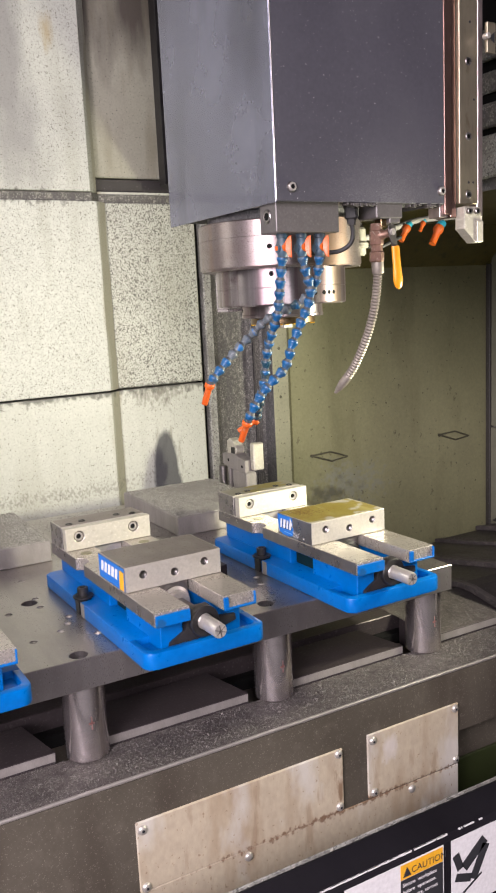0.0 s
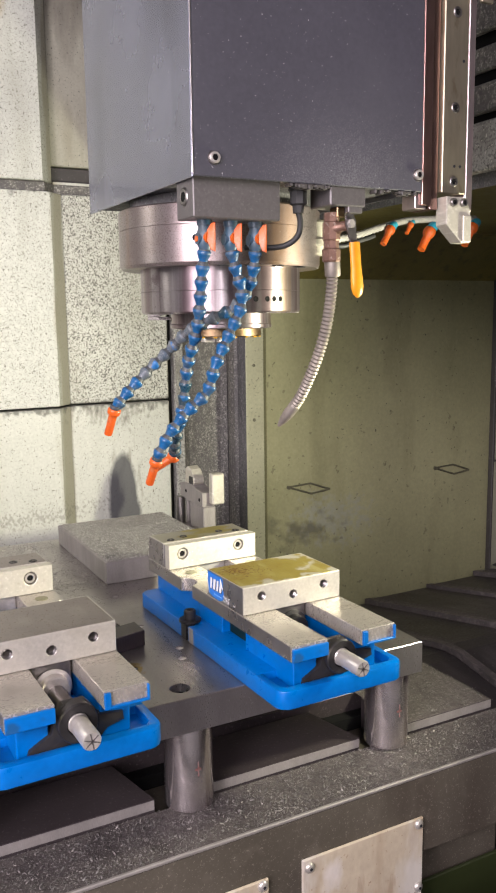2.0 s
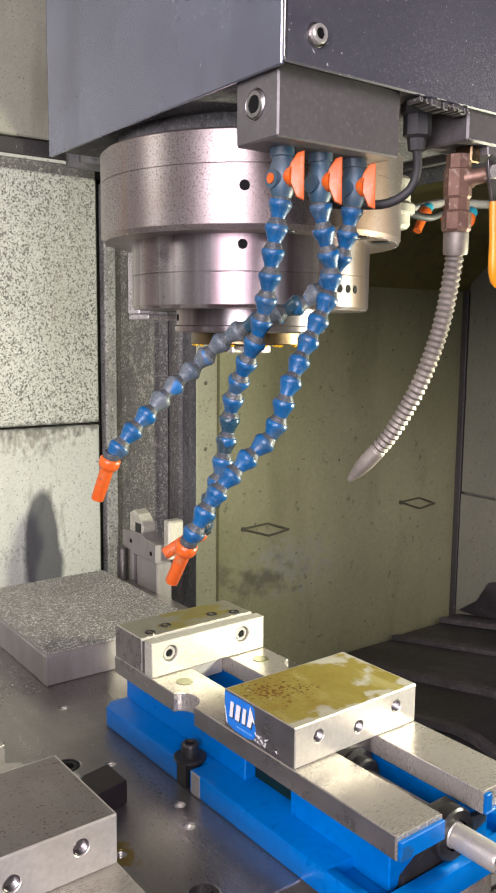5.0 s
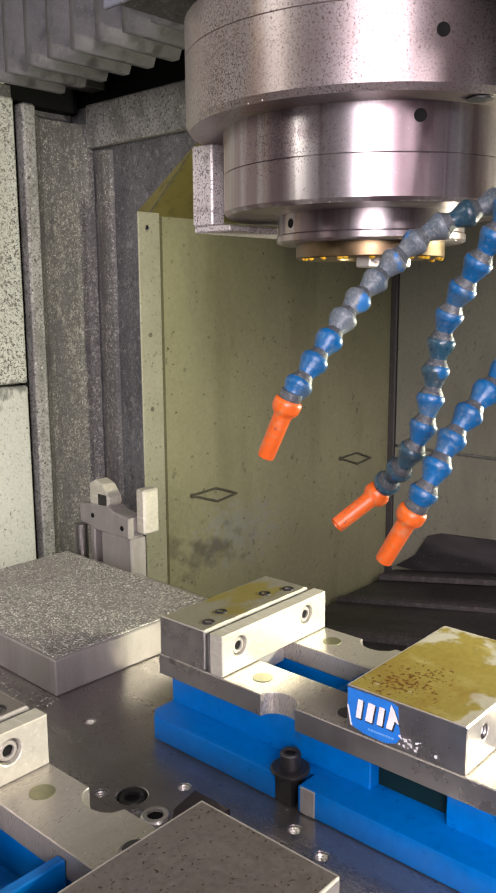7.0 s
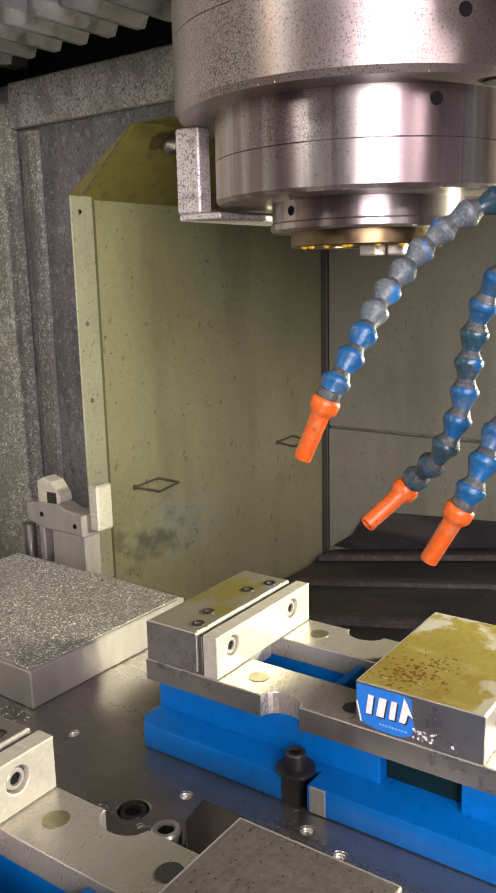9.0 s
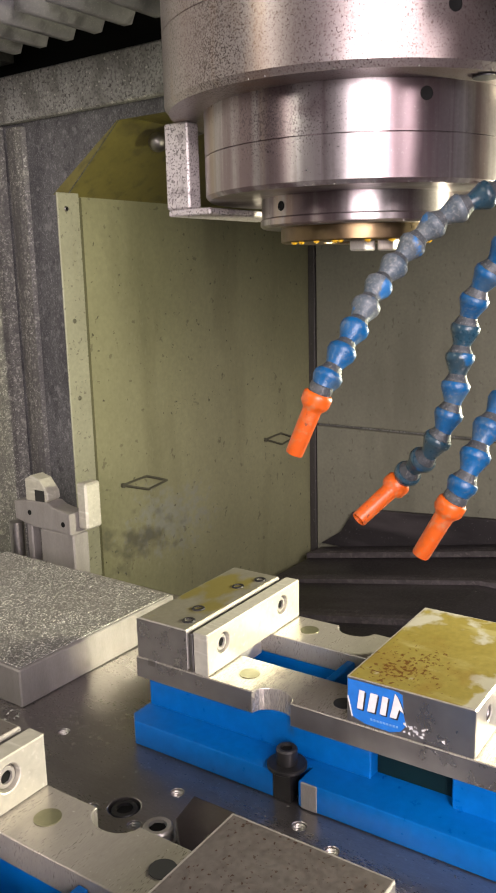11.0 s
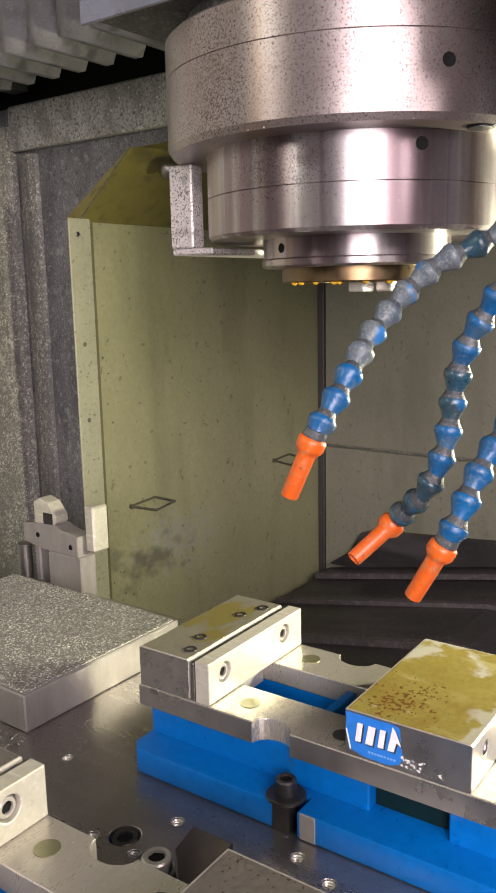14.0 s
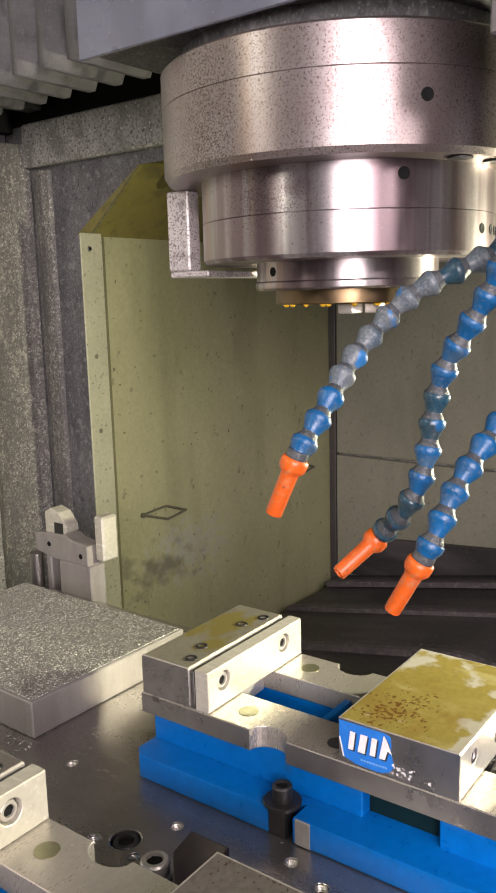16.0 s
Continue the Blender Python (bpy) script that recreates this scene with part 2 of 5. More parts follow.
PLATE = surface("fixture_plate_steel", (0.49, 0.455, 0.447), (0.37, 0.34, 0.335), 4.0, (0.24, 0.36), 0.9, bump=0.06, grain=230, stretch=(5, 1, 1),
                layers=(((0.17, 0.15, 0.135), (6, 6, 6), 0.54, 0.2, 0.6, None), ((0.30, 0.20, 0.04), (60, 60, 60), 0.30, 0.12, 0.9, ((0.113, -0.248, 0.045), (0.034, 0.03, 0.1))),
                        ((0.50, 0.48, 0.46), (300, 300, 300), 0.66, 0.05, 0.5, None)))
TURNED = surface("turned_steel", (0.43, 0.39, 0.395), (0.31, 0.278, 0.285), 5.0, (0.26, 0.37), 0.88, bump=0.02, grain=420, turned=0.6,
                 # upright dark and light streaks paint reflected bands; the brown ones are drips
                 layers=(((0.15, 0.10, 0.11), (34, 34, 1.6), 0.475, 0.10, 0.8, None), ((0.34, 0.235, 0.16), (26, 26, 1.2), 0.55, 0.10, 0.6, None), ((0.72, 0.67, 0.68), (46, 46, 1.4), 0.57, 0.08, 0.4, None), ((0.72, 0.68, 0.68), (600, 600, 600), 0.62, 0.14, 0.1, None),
                         # real speckle, then the upper ring's shadow painted as a dark patch
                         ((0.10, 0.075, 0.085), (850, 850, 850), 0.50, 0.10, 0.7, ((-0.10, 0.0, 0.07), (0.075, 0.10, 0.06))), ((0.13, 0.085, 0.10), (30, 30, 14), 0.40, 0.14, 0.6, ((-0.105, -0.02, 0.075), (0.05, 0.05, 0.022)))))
SPECKLED = surface("speckled_steel", (0.43, 0.378, 0.374), (0.29, 0.248, 0.244), 5.0, (0.34, 0.46), 0.86, bump=0.05, grain=700, turned=0.5,
                   flecks=((0.10, 0.075, 0.07), 800, 0.59, 0.06),
                   # third layer: brown stain, deepened to paint in the manifold's dark reflection
                   layers=(((0.18, 0.13, 0.12), (620, 620, 620), 0.54, 0.12, 0.6, None), ((0.05, 0.035, 0.032), (900, 900, 900), 0.54, 0.10, 0.75, ((-0.13, 0.03, 0.11), (0.14, 0.12, 0.25))), ((0.11, 0.072, 0.06), (24, 24, 12), 0.30, 0.22, 0.85, ((-0.01, -0.135, 0.11), (0.075, 0.08, 0.2))), ((0.33, 0.20, 0.11), (22, 22, 5), 0.55, 0.14, 0.5, None), ((0.24, 0.18, 0.175), (16, 16, 10), 0.46, 0.3, 0.7, None),
                           ((0.55, 0.50, 0.48), (600, 600, 600), 0.64, 0.1, 0.2, None)))
STAINED = surface("oil_stained_steel", (0.44, 0.36, 0.10), (0.34, 0.265, 0.055), 14.0, (0.3, 0.5), 0.55, bump=0.1, grain=200,
                  layers=(((0.46, 0.40, 0.17), (40, 12, 40), 0.55, 0.1, 0.7, None), ((0.52, 0.49, 0.41), (24, 24, 24), 0.34, 0.06, 0.95, ((0.090, -0.165, 0.115), (0.085, 0.16, 0.1))), ((0.50, 0.47, 0.39), (30, 30, 30), 0.34, 0.06, 0.9, ((0.0, -0.246, 0.115), (0.3, 0.034, 0.1))),
                          ((0.60, 0.57, 0.49), (26, 26, 26), 0.66, 0.04, 0.9, None), ((0.24, 0.13, 0.025), (30, 30, 30), 0.50, 0.2, 0.55, ((-0.045, -0.165, 0.115), (0.16, 0.12, 0.1))), ((0.15, 0.06, 0.014), (290, 290, 290), 0.57, 0.05, 0.9, ((-0.045, -0.165, 0.115), (0.13, 0.10, 0.1)))))
RUSTED = surface("spotted_steel", (0.40, 0.355, 0.335), (0.31, 0.275, 0.262), 9.0, (0.35, 0.55), 0.9, bump=0.06, grain=300,
                 layers=(((0.13, 0.065, 0.045), (400, 400, 400), 0.63, 0.05, 0.85, None), ((0.40, 0.37, 0.35), (20, 6, 20), 0.55, 0.1, 0.5, None)))
BLUE = surface("blue_enamel", (0.0, 0.140, 0.50), (0.0, 0.105, 0.39), 9.0, (0.25, 0.42), bump=0.06, grain=120,
               stain=((0.01, 0.07, 0.20), 24, 0.70, 0.06), spec=0.35)
BLUE_PLASTIC = surface("blue_acetal", (0.0, 0.10, 0.29), (0.003, 0.058, 0.155), 45.0, (0.3, 0.5), bump=0.3, grain=400,
                       layers=(((0.055, 0.085, 0.105), (75, 75, 75), 0.52, 0.12, 0.6, None), ((0.16, 0.16, 0.165), (500, 500, 500), 0.54, 0.2, 0.4, None),))
TEAL_PLASTIC = surface("oil_soaked_blue_acetal", (0.012, 0.062, 0.105), (0.03, 0.05, 0.062), 60.0, (0.22, 0.4), bump=0.3, grain=400,
                       layers=(((0.14, 0.14, 0.135), (420, 420, 420), 0.56, 0.15, 0.45, None), ((0.004, 0.095, 0.26), (55, 55, 55), 0.58, 0.06, 0.7, None)))
GREY_PLASTIC = surface("dusty_blue_acetal", (0.135, 0.148, 0.158), (0.05, 0.078, 0.11), 55.0, (0.35, 0.6), bump=0.4, grain=400,
                       layers=(((0.30, 0.29, 0.265), (700, 700, 700), 0.50, 0.3, 0.5, None), ((0.004, 0.12, 0.34), (70, 70, 70), 0.585, 0.05, 0.85, None)))
ORANGE = surface("orange_plastic", (0.72, 0.125, 0.008), (0.60, 0.095, 0.008), 30.0, (0.3, 0.5), bump=0.15, grain=260,
                 layers=(((0.25, 0.10, 0.05), (150, 150, 150), 0.60, 0.10, 0.5, None), ((0.36, 0.16, 0.07), (240, 240, 240), 0.56, 0.12, 0.6, None), ((0.10, 0.05, 0.035), (190, 190, 190), 0.67, 0.03, 0.7, None)))
YELLOW = surface("yellow_grip", (0.78, 0.31, 0.008), (0.70, 0.26, 0.008), 20.0, (0.3, 0.45), bump=0.05)
CYAN = surface("cyan_plastic", (0.05, 0.42, 0.60), (0.03, 0.33, 0.5), 20.0, (0.3, 0.5), bump=0.05)
BRASS = surface("old_brass", (0.25, 0.175, 0.095), (0.14, 0.095, 0.06), 20.0, (0.25, 0.45), 1.0, bump=0.1)
COPPER = surface("worn_bronze_fitting", (0.25, 0.145, 0.105), (0.14, 0.08, 0.06), 40.0, (0.4, 0.6), 0.6, bump=0.3,
                layers=(((0.42, 0.36, 0.30), (200, 200, 200), 0.58, 0.1, 0.5, None),))
FLEX = surface("flexible_steel_hose", (0.34, 0.30, 0.255), (0.20, 0.175, 0.15), 40.0, (0.45, 0.62), 0.5, bump=0.15)
BLACK_STEEL = surface("black_oxide_steel", (0.022, 0.021, 0.022), (0.045, 0.042, 0.042), 20.0, (0.28, 0.5), 0.5, bump=0.15)
RUBBER = surface("black_rubber", (0.02, 0.02, 0.021), (0.035, 0.034, 0.034), 20.0, (0.5, 0.7), bump=0.2)
BELLOWS = surface("bellows_fabric", (0.085, 0.082, 0.087), (0.17, 0.163, 0.168), 11.0, (0.5, 0.75), bump=0.3, grain=170,
                  layers=(((0.22, 0.21, 0.19), (420, 420, 420), 0.58, 0.12, 0.35, None), ((0.02, 0.018, 0.02), (26, 26, 16), 0.53, 0.12, 0.7, None)))
BROWN_PAINT = surface("dark_olive_brown_paint", (0.066, 0.057, 0.044), (0.10, 0.087, 0.068), 4.0, (0.35, 0.6), bump=0.2, grain=150,
                      flecks=((0.18, 0.165, 0.14), 150, 0.71, 0.04), layers=(((0.045, 0.036, 0.028), (10, 10, 2), 0.50, 0.15, 0.75, None), ((0.15, 0.13, 0.105), (40, 40, 30), 0.57, 0.15, 0.25, None), ((0.22, 0.19, 0.16), (420, 420, 420), 0.62, 0.06, 0.5, None)))
BEIGE = surface("beige_cover_paint", (0.50, 0.43, 0.325), (0.42, 0.355, 0.265), 6.0, (0.4, 0.6), bump=0.12, grain=150, stretch=(1, 1, 0.6),
                layers=(((0.22, 0.145, 0.08), (22, 22, 5), 0.52, 0.22, 0.7, None), ((0.50, 0.49, 0.47), (11, 11, 5), 0.56, 0.10, 0.6, None), ((0.18, 0.11, 0.06), (170, 170, 130), 0.65, 0.05, 0.6, None), ((0.16, 0.09, 0.045), (45, 45, 8), 0.64, 0.08, 0.4, None),
                        ((0.12, 0.06, 0.03), (130, 130, 90), 0.36, 0.16, 0.85, ((0.25, -0.43, 0.305), (0.5, 0.5, 0.012))), ((0.15, 0.085, 0.045), (110, 110, 30), 0.38, 0.16, 0.8, ((0.208, -0.43, 0.35), (0.014, 0.5, 0.09))),
                        ((0.62, 0.61, 0.66), (30, 30, 18), 0.36, 0.2, 0.35, ((0.305, -0.43, 0.385), (0.03, 0.5, 0.05)))))
CHIP = surface("metal_chips", (0.32, 0.30, 0.285), (0.075, 0.07, 0.066), 60.0, (0.45, 0.65), 0.5, bump=0.1)
CHIP_BED = surface("chip_crust", (0.40, 0.38, 0.355), (0.16, 0.152, 0.142), 380.0, (0.4, 0.65), 0.5, bump=1.0, grain=520,
                   flecks=((0.86, 0.84, 0.79), 470, 0.555, 0.06), layers=(((0.22, 0.20, 0.18), (9, 9, 9), 0.52, 0.2, 0.6, None),))
CHIP_LEDGE = surface("dark_chip_crust", (0.17, 0.148, 0.14), (0.08, 0.069, 0.066), 160.0, (0.5, 0.75), 0.4, bump=0.9, grain=520,
                     flecks=((0.32, 0.30, 0.285), 400, 0.65, 0.05), layers=(((0.05, 0.042, 0.042), (22, 22, 22), 0.52, 0.14, 0.6, None),))
WHITE = surface("white_sticker", (0.80, 0.78, 0.79), (0.74, 0.72, 0.73), 10.0, (0.35, 0.5), bump=0.02)
LABEL_YELLOW = surface("label_yellow", (0.88, 0.46, 0.02), (0.82, 0.40, 0.02), 10.0, (0.35, 0.5), bump=0.02)
LABEL_ORANGE = surface("label_orange", (0.88, 0.22, 0.03), (0.82, 0.2, 0.03), 10.0, (0.35, 0.5), bump=0.02)
INK = surface("black_ink", (0.02, 0.02, 0.025), (0.03, 0.03, 0.035), 10.0, (0.4, 0.55), bump=0.02)
STICKER_BLUE = surface("sticker_blue", (0.02, 0.18, 0.62), (0.02, 0.16, 0.56), 12.0, (0.35, 0.5), bump=0.03)
LABEL_PALE = surface("pale_blue_print", (0.22, 0.42, 0.72), (0.12, 0.30, 0.66), 12.0, (0.35, 0.5), bump=0.02)
SILL = surface("charcoal_door_paint", (0.010, 0.009, 0.0115), (0.017, 0.0155, 0.019), 6.0, (0.6, 0.75), bump=0.08, flecks=((0.4, 0.39, 0.38), 60, 0.745, 0.02), spec=0.06)
SHOP_WALL = surface("painted_shop_wall", (0.26, 0.245, 0.24), (0.19, 0.18, 0.178), 0.6, (0.6, 0.8), bump=0.1)
CONCRETE = surface("concrete", (0.30, 0.30, 0.29), (0.22, 0.22, 0.215), 2.0, (0.7, 0.9), bump=0.3)
CLIP_ALU = surface("raw_aluminium", (0.62, 0.59, 0.50), (0.52, 0.49, 0.41), 12.0, (0.38, 0.52), 0.45, bump=0.08,
                   layers=(((0.33, 0.30, 0.25), (90, 90, 90), 0.60, 0.1, 0.5, None), ((0.70, 0.68, 0.62), (200, 20, 200), 0.58, 0.1, 0.4, None)))
BRONZE_RAIL = surface("bronze_guide", (0.30, 0.19, 0.16), (0.20, 0.13, 0.115), 10.0, (0.25, 0.4), 0.9, bump=0.08, stretch=(1, 1, 0.2))
PINK_RAIL = surface("pale_guide_rail", (0.58, 0.49, 0.485), (0.46, 0.385, 0.38), 8.0, (0.25, 0.4), 0.9, bump=0.05, stretch=(1, 1, 0.2))
MANIFOLD = surface("dull_grey_block", (0.15, 0.138, 0.138), (0.115, 0.105, 0.105), 18.0, (0.4, 0.55), 0.4, bump=0.12, grain=260,
                   layers=(((0.21, 0.195, 0.19), (300, 300, 300), 0.58, 0.15, 0.3, None),))
VALVE = surface("dirty_valve_plastic", (0.025, 0.085, 0.145), (0.07, 0.085, 0.10), 60.0, (0.35, 0.6), bump=0.3, grain=300)
# shade of the vise's side openings, put into the colour of a box
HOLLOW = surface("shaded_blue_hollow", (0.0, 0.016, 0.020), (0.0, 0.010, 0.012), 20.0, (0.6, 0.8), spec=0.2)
GRIME_BROWN = surface("grimy_brown_paint", (0.18, 0.172, 0.15), (0.095, 0.09, 0.084), 6.0, (0.45, 0.75), bump=0.4, grain=150, stretch=(1, 1, 0.4),
                      flecks=((0.34, 0.33, 0.30), 300, 0.55, 0.08), layers=(((0.075, 0.070, 0.070), (30, 30, 9), 0.47, 0.18, 0.8, None), ((0.30, 0.29, 0.25), (100, 100, 60), 0.56, 0.10, 0.6, None), ((0.05, 0.047, 0.046), (130, 130, 90), 0.55, 0.10, 0.6, None), ((0.07, 0.065, 0.062), (210, 210, 200), 0.48, 0.10, 0.75, None)))
BLOCK_STEEL = surface("sawn_steel_block", (0.36, 0.335, 0.315), (0.26, 0.24, 0.228), 9.0, (0.4, 0.55), 0.4, bump=0.1, grain=240, stretch=(4, 4, 1), layers=(((0.22, 0.20, 0.185), (14, 14, 14), 0.54, 0.14, 0.6, None),))
DUST = surface("oily_dust", (0.085, 0.09, 0.095), (0.035, 0.042, 0.052), 90.0, (0.4, 0.65), 0.1, bump=0.6, grain=500, layers=(((0.30, 0.285, 0.265), (700, 700, 700), 0.56, 0.2, 0.45, None),))
WORN_EDGE = surface("worn_dusty_edge", (0.17, 0.15, 0.155), (0.10, 0.088, 0.09), 30.0, (0.4, 0.6), 0.4, bump=0.4, layers=(((0.22, 0.19, 0.19), (90, 90, 90), 0.54, 0.12, 0.6, None),))
GUIDE_BAR = surface("yellowed_ground_bar", (0.40, 0.355, 0.26), (0.31, 0.275, 0.205), 10.0, (0.32, 0.46), 0.8, bump=0.06, stretch=(1, 1, 0.2), layers=(((0.20, 0.16, 0.10), (90, 90, 40), 0.60, 0.1, 0.6, None),))
WIRE = surface("dull_wire", (0.17, 0.165, 0.11), (0.12, 0.115, 0.08), 40.0, (0.4, 0.6), 0.4, bump=0.1)
TRAY_GRIME = surface("oily_blue_grime", (0.008, 0.045, 0.10), (0.02, 0.022, 0.026), 40.0, (0.25, 0.5), 0.1, bump=0.5, grain=300,
                     layers=(((0.30, 0.28, 0.27), (130, 130, 130), 0.62, 0.06, 0.6, None),))
TABLE_STEEL = surface("oily_brown_table_steel", (0.085, 0.070, 0.073), (0.052, 0.042, 0.045), 6.0, (0.28, 0.45), 0.45, bump=0.15, grain=200,
                      layers=(((0.17, 0.145, 0.145), (240, 240, 240), 0.60, 0.12, 0.5, None), ((0.05, 0.04, 0.042), (9, 9, 9), 0.52, 0.15, 0.5, None)))
OLIVE_DARK = surface("dark_olive_skirt_paint", (0.036, 0.046, 0.015), (0.022, 0.029, 0.009), 5.0, (0.35, 0.55), bump=0.1, grain=120)
# darker olive that paints the shadow line in the groove beside the flange
GROOVE = surface("grimy_olive_groove", (0.15, 0.142, 0.070), (0.10, 0.096, 0.046), 9.0, (0.5, 0.7), bump=0.2)
CLAMP_BROWN = surface("oiled_brown_steel", (0.060, 0.046, 0.046), (0.036, 0.028, 0.029), 14.0, (0.28, 0.42), 0.5, bump=0.05, grain=260)
RED_MARK = surface("faded_red_paint", (0.30, 0.09, 0.08), (0.42, 0.30, 0.29), 120.0, (0.35, 0.5), 0.5, bump=0.05)
OLIVE_PLUG = surface("olive_stained_plug", (0.27, 0.26, 0.16), (0.18, 0.175, 0.11), 60.0, (0.3, 0.45), 0.7, bump=0.08)
FIXED_TOP = surface("half_stained_jaw_top", (0.50, 0.47, 0.38), (0.40, 0.37, 0.29), 14.0, (0.3, 0.45), 0.75, bump=0.08, grain=200,
                    layers=(((0.36, 0.30, 0.08), (18, 30, 18), 0.36, 0.10, 0.9, ((0.02, 0.055, 0.115), (0.12, 0.05, 0.1))),))
RISER = surface("bright_turned_post", (0.86, 0.80, 0.80), (0.70, 0.64, 0.64), 8.0, (0.15, 0.24), 0.95, bump=0.01, grain=40, turned=0.6,
                layers=(((0.40, 0.34, 0.32), (90, 90, 4), 0.54, 0.12, 0.6, None), ((0.30, 0.25, 0.24), (6, 6, 160), 0.62, 0.05, 0.4, None)))
FLANGE = surface("worn_olive_edge", (0.40, 0.395, 0.27), (0.31, 0.305, 0.21), 5.0, (0.4, 0.6), bump=0.15, grain=140,
                 layers=(((0.12, 0.11, 0.075), (170, 170, 170), 0.64, 0.05, 0.8, None), ((0.26, 0.25, 0.16), (30, 30, 5), 0.54, 0.12, 0.6, None)))
SPECK_WHITE = surface("spattered_pale_plate", (0.62, 0.57, 0.565), (0.52, 0.475, 0.47), 9.0, (0.4, 0.55), 0.3, bump=0.2, grain=300,
                      layers=(((0.10, 0.085, 0.085), (760, 760, 760), 0.545, 0.06, 0.9, None), ((0.12, 0.10, 0.10), (60, 60, 60), 0.56, 0.10, 0.5, None)))
BRAID = surface("grey_braided_sleeve", (0.50, 0.48, 0.46), (0.34, 0.325, 0.31), 120.0, (0.5, 0.7), bump=0.4, grain=500)
# steel coloured darker for the dim surroundings that the sides reflect
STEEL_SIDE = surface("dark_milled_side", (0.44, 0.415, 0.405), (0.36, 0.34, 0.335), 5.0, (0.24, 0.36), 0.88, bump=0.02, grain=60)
GREY_OLIVE = surface("faded_olive_paint", (0.29, 0.282, 0.215), (0.195, 0.19, 0.145), 2.0, (0.4, 0.65), bump=0.15, grain=130,
                     layers=(((0.12, 0.115, 0.085), (9, 9, 2), 0.52, 0.2, 0.6, None), ((0.10, 0.095, 0.07), (90, 90, 60), 0.64, 0.06, 0.6, None)))
OIL = surface("amber_oil", (0.75, 0.45, 0.03), (0.65, 0.36, 0.02), 60.0, (0.08, 0.12), bump=0.0, coat=0.6)

# ---- mesh helpers ----
ORIGIN = {}


def thing(name, at, label, category, group="", kind=""):
    """An empty at the base of a thing, under which its parts hang."""
    ob = new(name)
    ob.empty_display_size = 0.05
    ob.location = at
    ORIGIN[ob.name] = Vector(at)
    return tagged(ob, label, category, group, kind)


def part(name, bm, material, parent, label="", smooth=None, kind=""):
    """Links a bmesh, given in world coordinates, as one mesh under a thing or a part."""
    base = ORIGIN[parent.name] if parent else Vector((0, 0, 0))
    bmesh.ops.translate(bm, verts=bm.verts, vec=-base)
    me = bpy.data.meshes.new(name)
    bmesh.ops.recalc_face_normals(bm, faces=bm.faces)
    if smooth is not None:
        for face in bm.faces:
            face.smooth = True
        for e in bm.edges:
            if len(e.link_faces) == 2 and e.calc_face_angle(0) > radians(smooth):
                e.smooth = False
    bm.to_mesh(me)
    bm.free()
    me.materials.append(material)
    ob = new(name, me)
    if parent:
        ob.parent = parent
        ORIGIN[ob.name] = base
    return tagged(ob, label, kind=kind)


def setting(name, bm, material, label, category, smooth=None):
    ob = part(name, bm, material, None, label, smooth)
    ORIGIN[ob.name] = Vector((0, 0, 0))
    return tagged(ob, category=category, kind="structure")


def box(x0, x1, y0, y1, z0, z1, bevel=0.0, segments=1):
    bm = bmesh.new()
    bmesh.ops.create_cube(bm, size=1.0)
    for v in bm.verts:
        v.co = ((x0 + x1) / 2 + v.co.x * (x1 - x0), (y0 + y1) / 2 + v.co.y * (y1 - y0), (z0 + z1) / 2 + v.co.z * (z1 - z0))
    if bevel:
        bmesh.ops.bevel(bm, geom=bm.edges[:], offset=bevel, segments=segments, affect="EDGES", profile=0.5)
    return bm


def prism(outline, z0, z1, bevel=0.0, axis="z"):
    """An outline, in order round it, raised from z0 to z1 along an axis."""
    turn = {"z": lambda a, b, c: (a, b, c), "y": lambda a, b, c: (a, c, b), "x": lambda a, b, c: (c, a, b)}[axis]
    bm = bmesh.new()
    low = [bm.verts.new(turn(a, b, z0)) for a, b in outline]
    top = [bm.verts.new(turn(a, b, z1)) for a, b in outline]
    bm.faces.new(low)
    bm.faces.new(top)
    n = len(outline)
    for i in range(n):
        bm.faces.new((low[i], low[(i + 1) % n], top[(i + 1) % n], top[i]))
    bmesh.ops.recalc_face_normals(bm, faces=bm.faces)
    if bevel:
        caps = [e for e in bm.edges if len({f for f in e.link_faces if len(f.verts) == n}) == 1]
        bmesh.ops.bevel(bm, geom=caps, offset=bevel, segments=2, affect="EDGES", profile=0.5)
    return bm


def lathe(profile, centre, turns=48, direction=(0, 0, 1)):
    """A profile of (radius, height) spun round a line through centre."""
    bm = bmesh.new()
    rows = []
    for r, h in profile:
        if r < 1e-6:
            rows.append([bm.verts.new((0, 0, h))])
        else:
            rows.append([bm.verts.new((r * math.cos(2 * math.pi * i / turns), r * math.sin(2 * math.pi * i / turns), h)) for i in range(turns)])
    for a, b in zip(rows, rows[1:]):
        for i in range(turns):
            k = (i + 1) % turns
            if len(a) == 1 and len(b) > 1:
                bm.faces.new((a[0], b[i], b[k]))
            elif len(b) == 1 and len(a) > 1:
                bm.faces.new((a[i], a[k], b[0]))
            elif len(a) > 1:
                bm.faces.new((a[i], a[k], b[k], b[i]))
    q = Vector(direction).normalized().to_track_quat("Z", "Y").to_matrix().to_4x4()
    bmesh.ops.transform(bm, matrix=Matrix.Translation(centre) @ q, verts=bm.verts)
    return bm


def rod(a, b, r, turns=20, chamfer=0.0):
    a, b = Vector(a), Vector(b)
    h = (b - a).length
    c = chamfer
    prof = [(0, 0), (r - c, 0), (r, c), (r, h - c), (r - c, h), (0, h)] if c else [(0, 0), (r, 0), (r, h), (0, h)]
    return lathe(prof, a, turns, b - a)


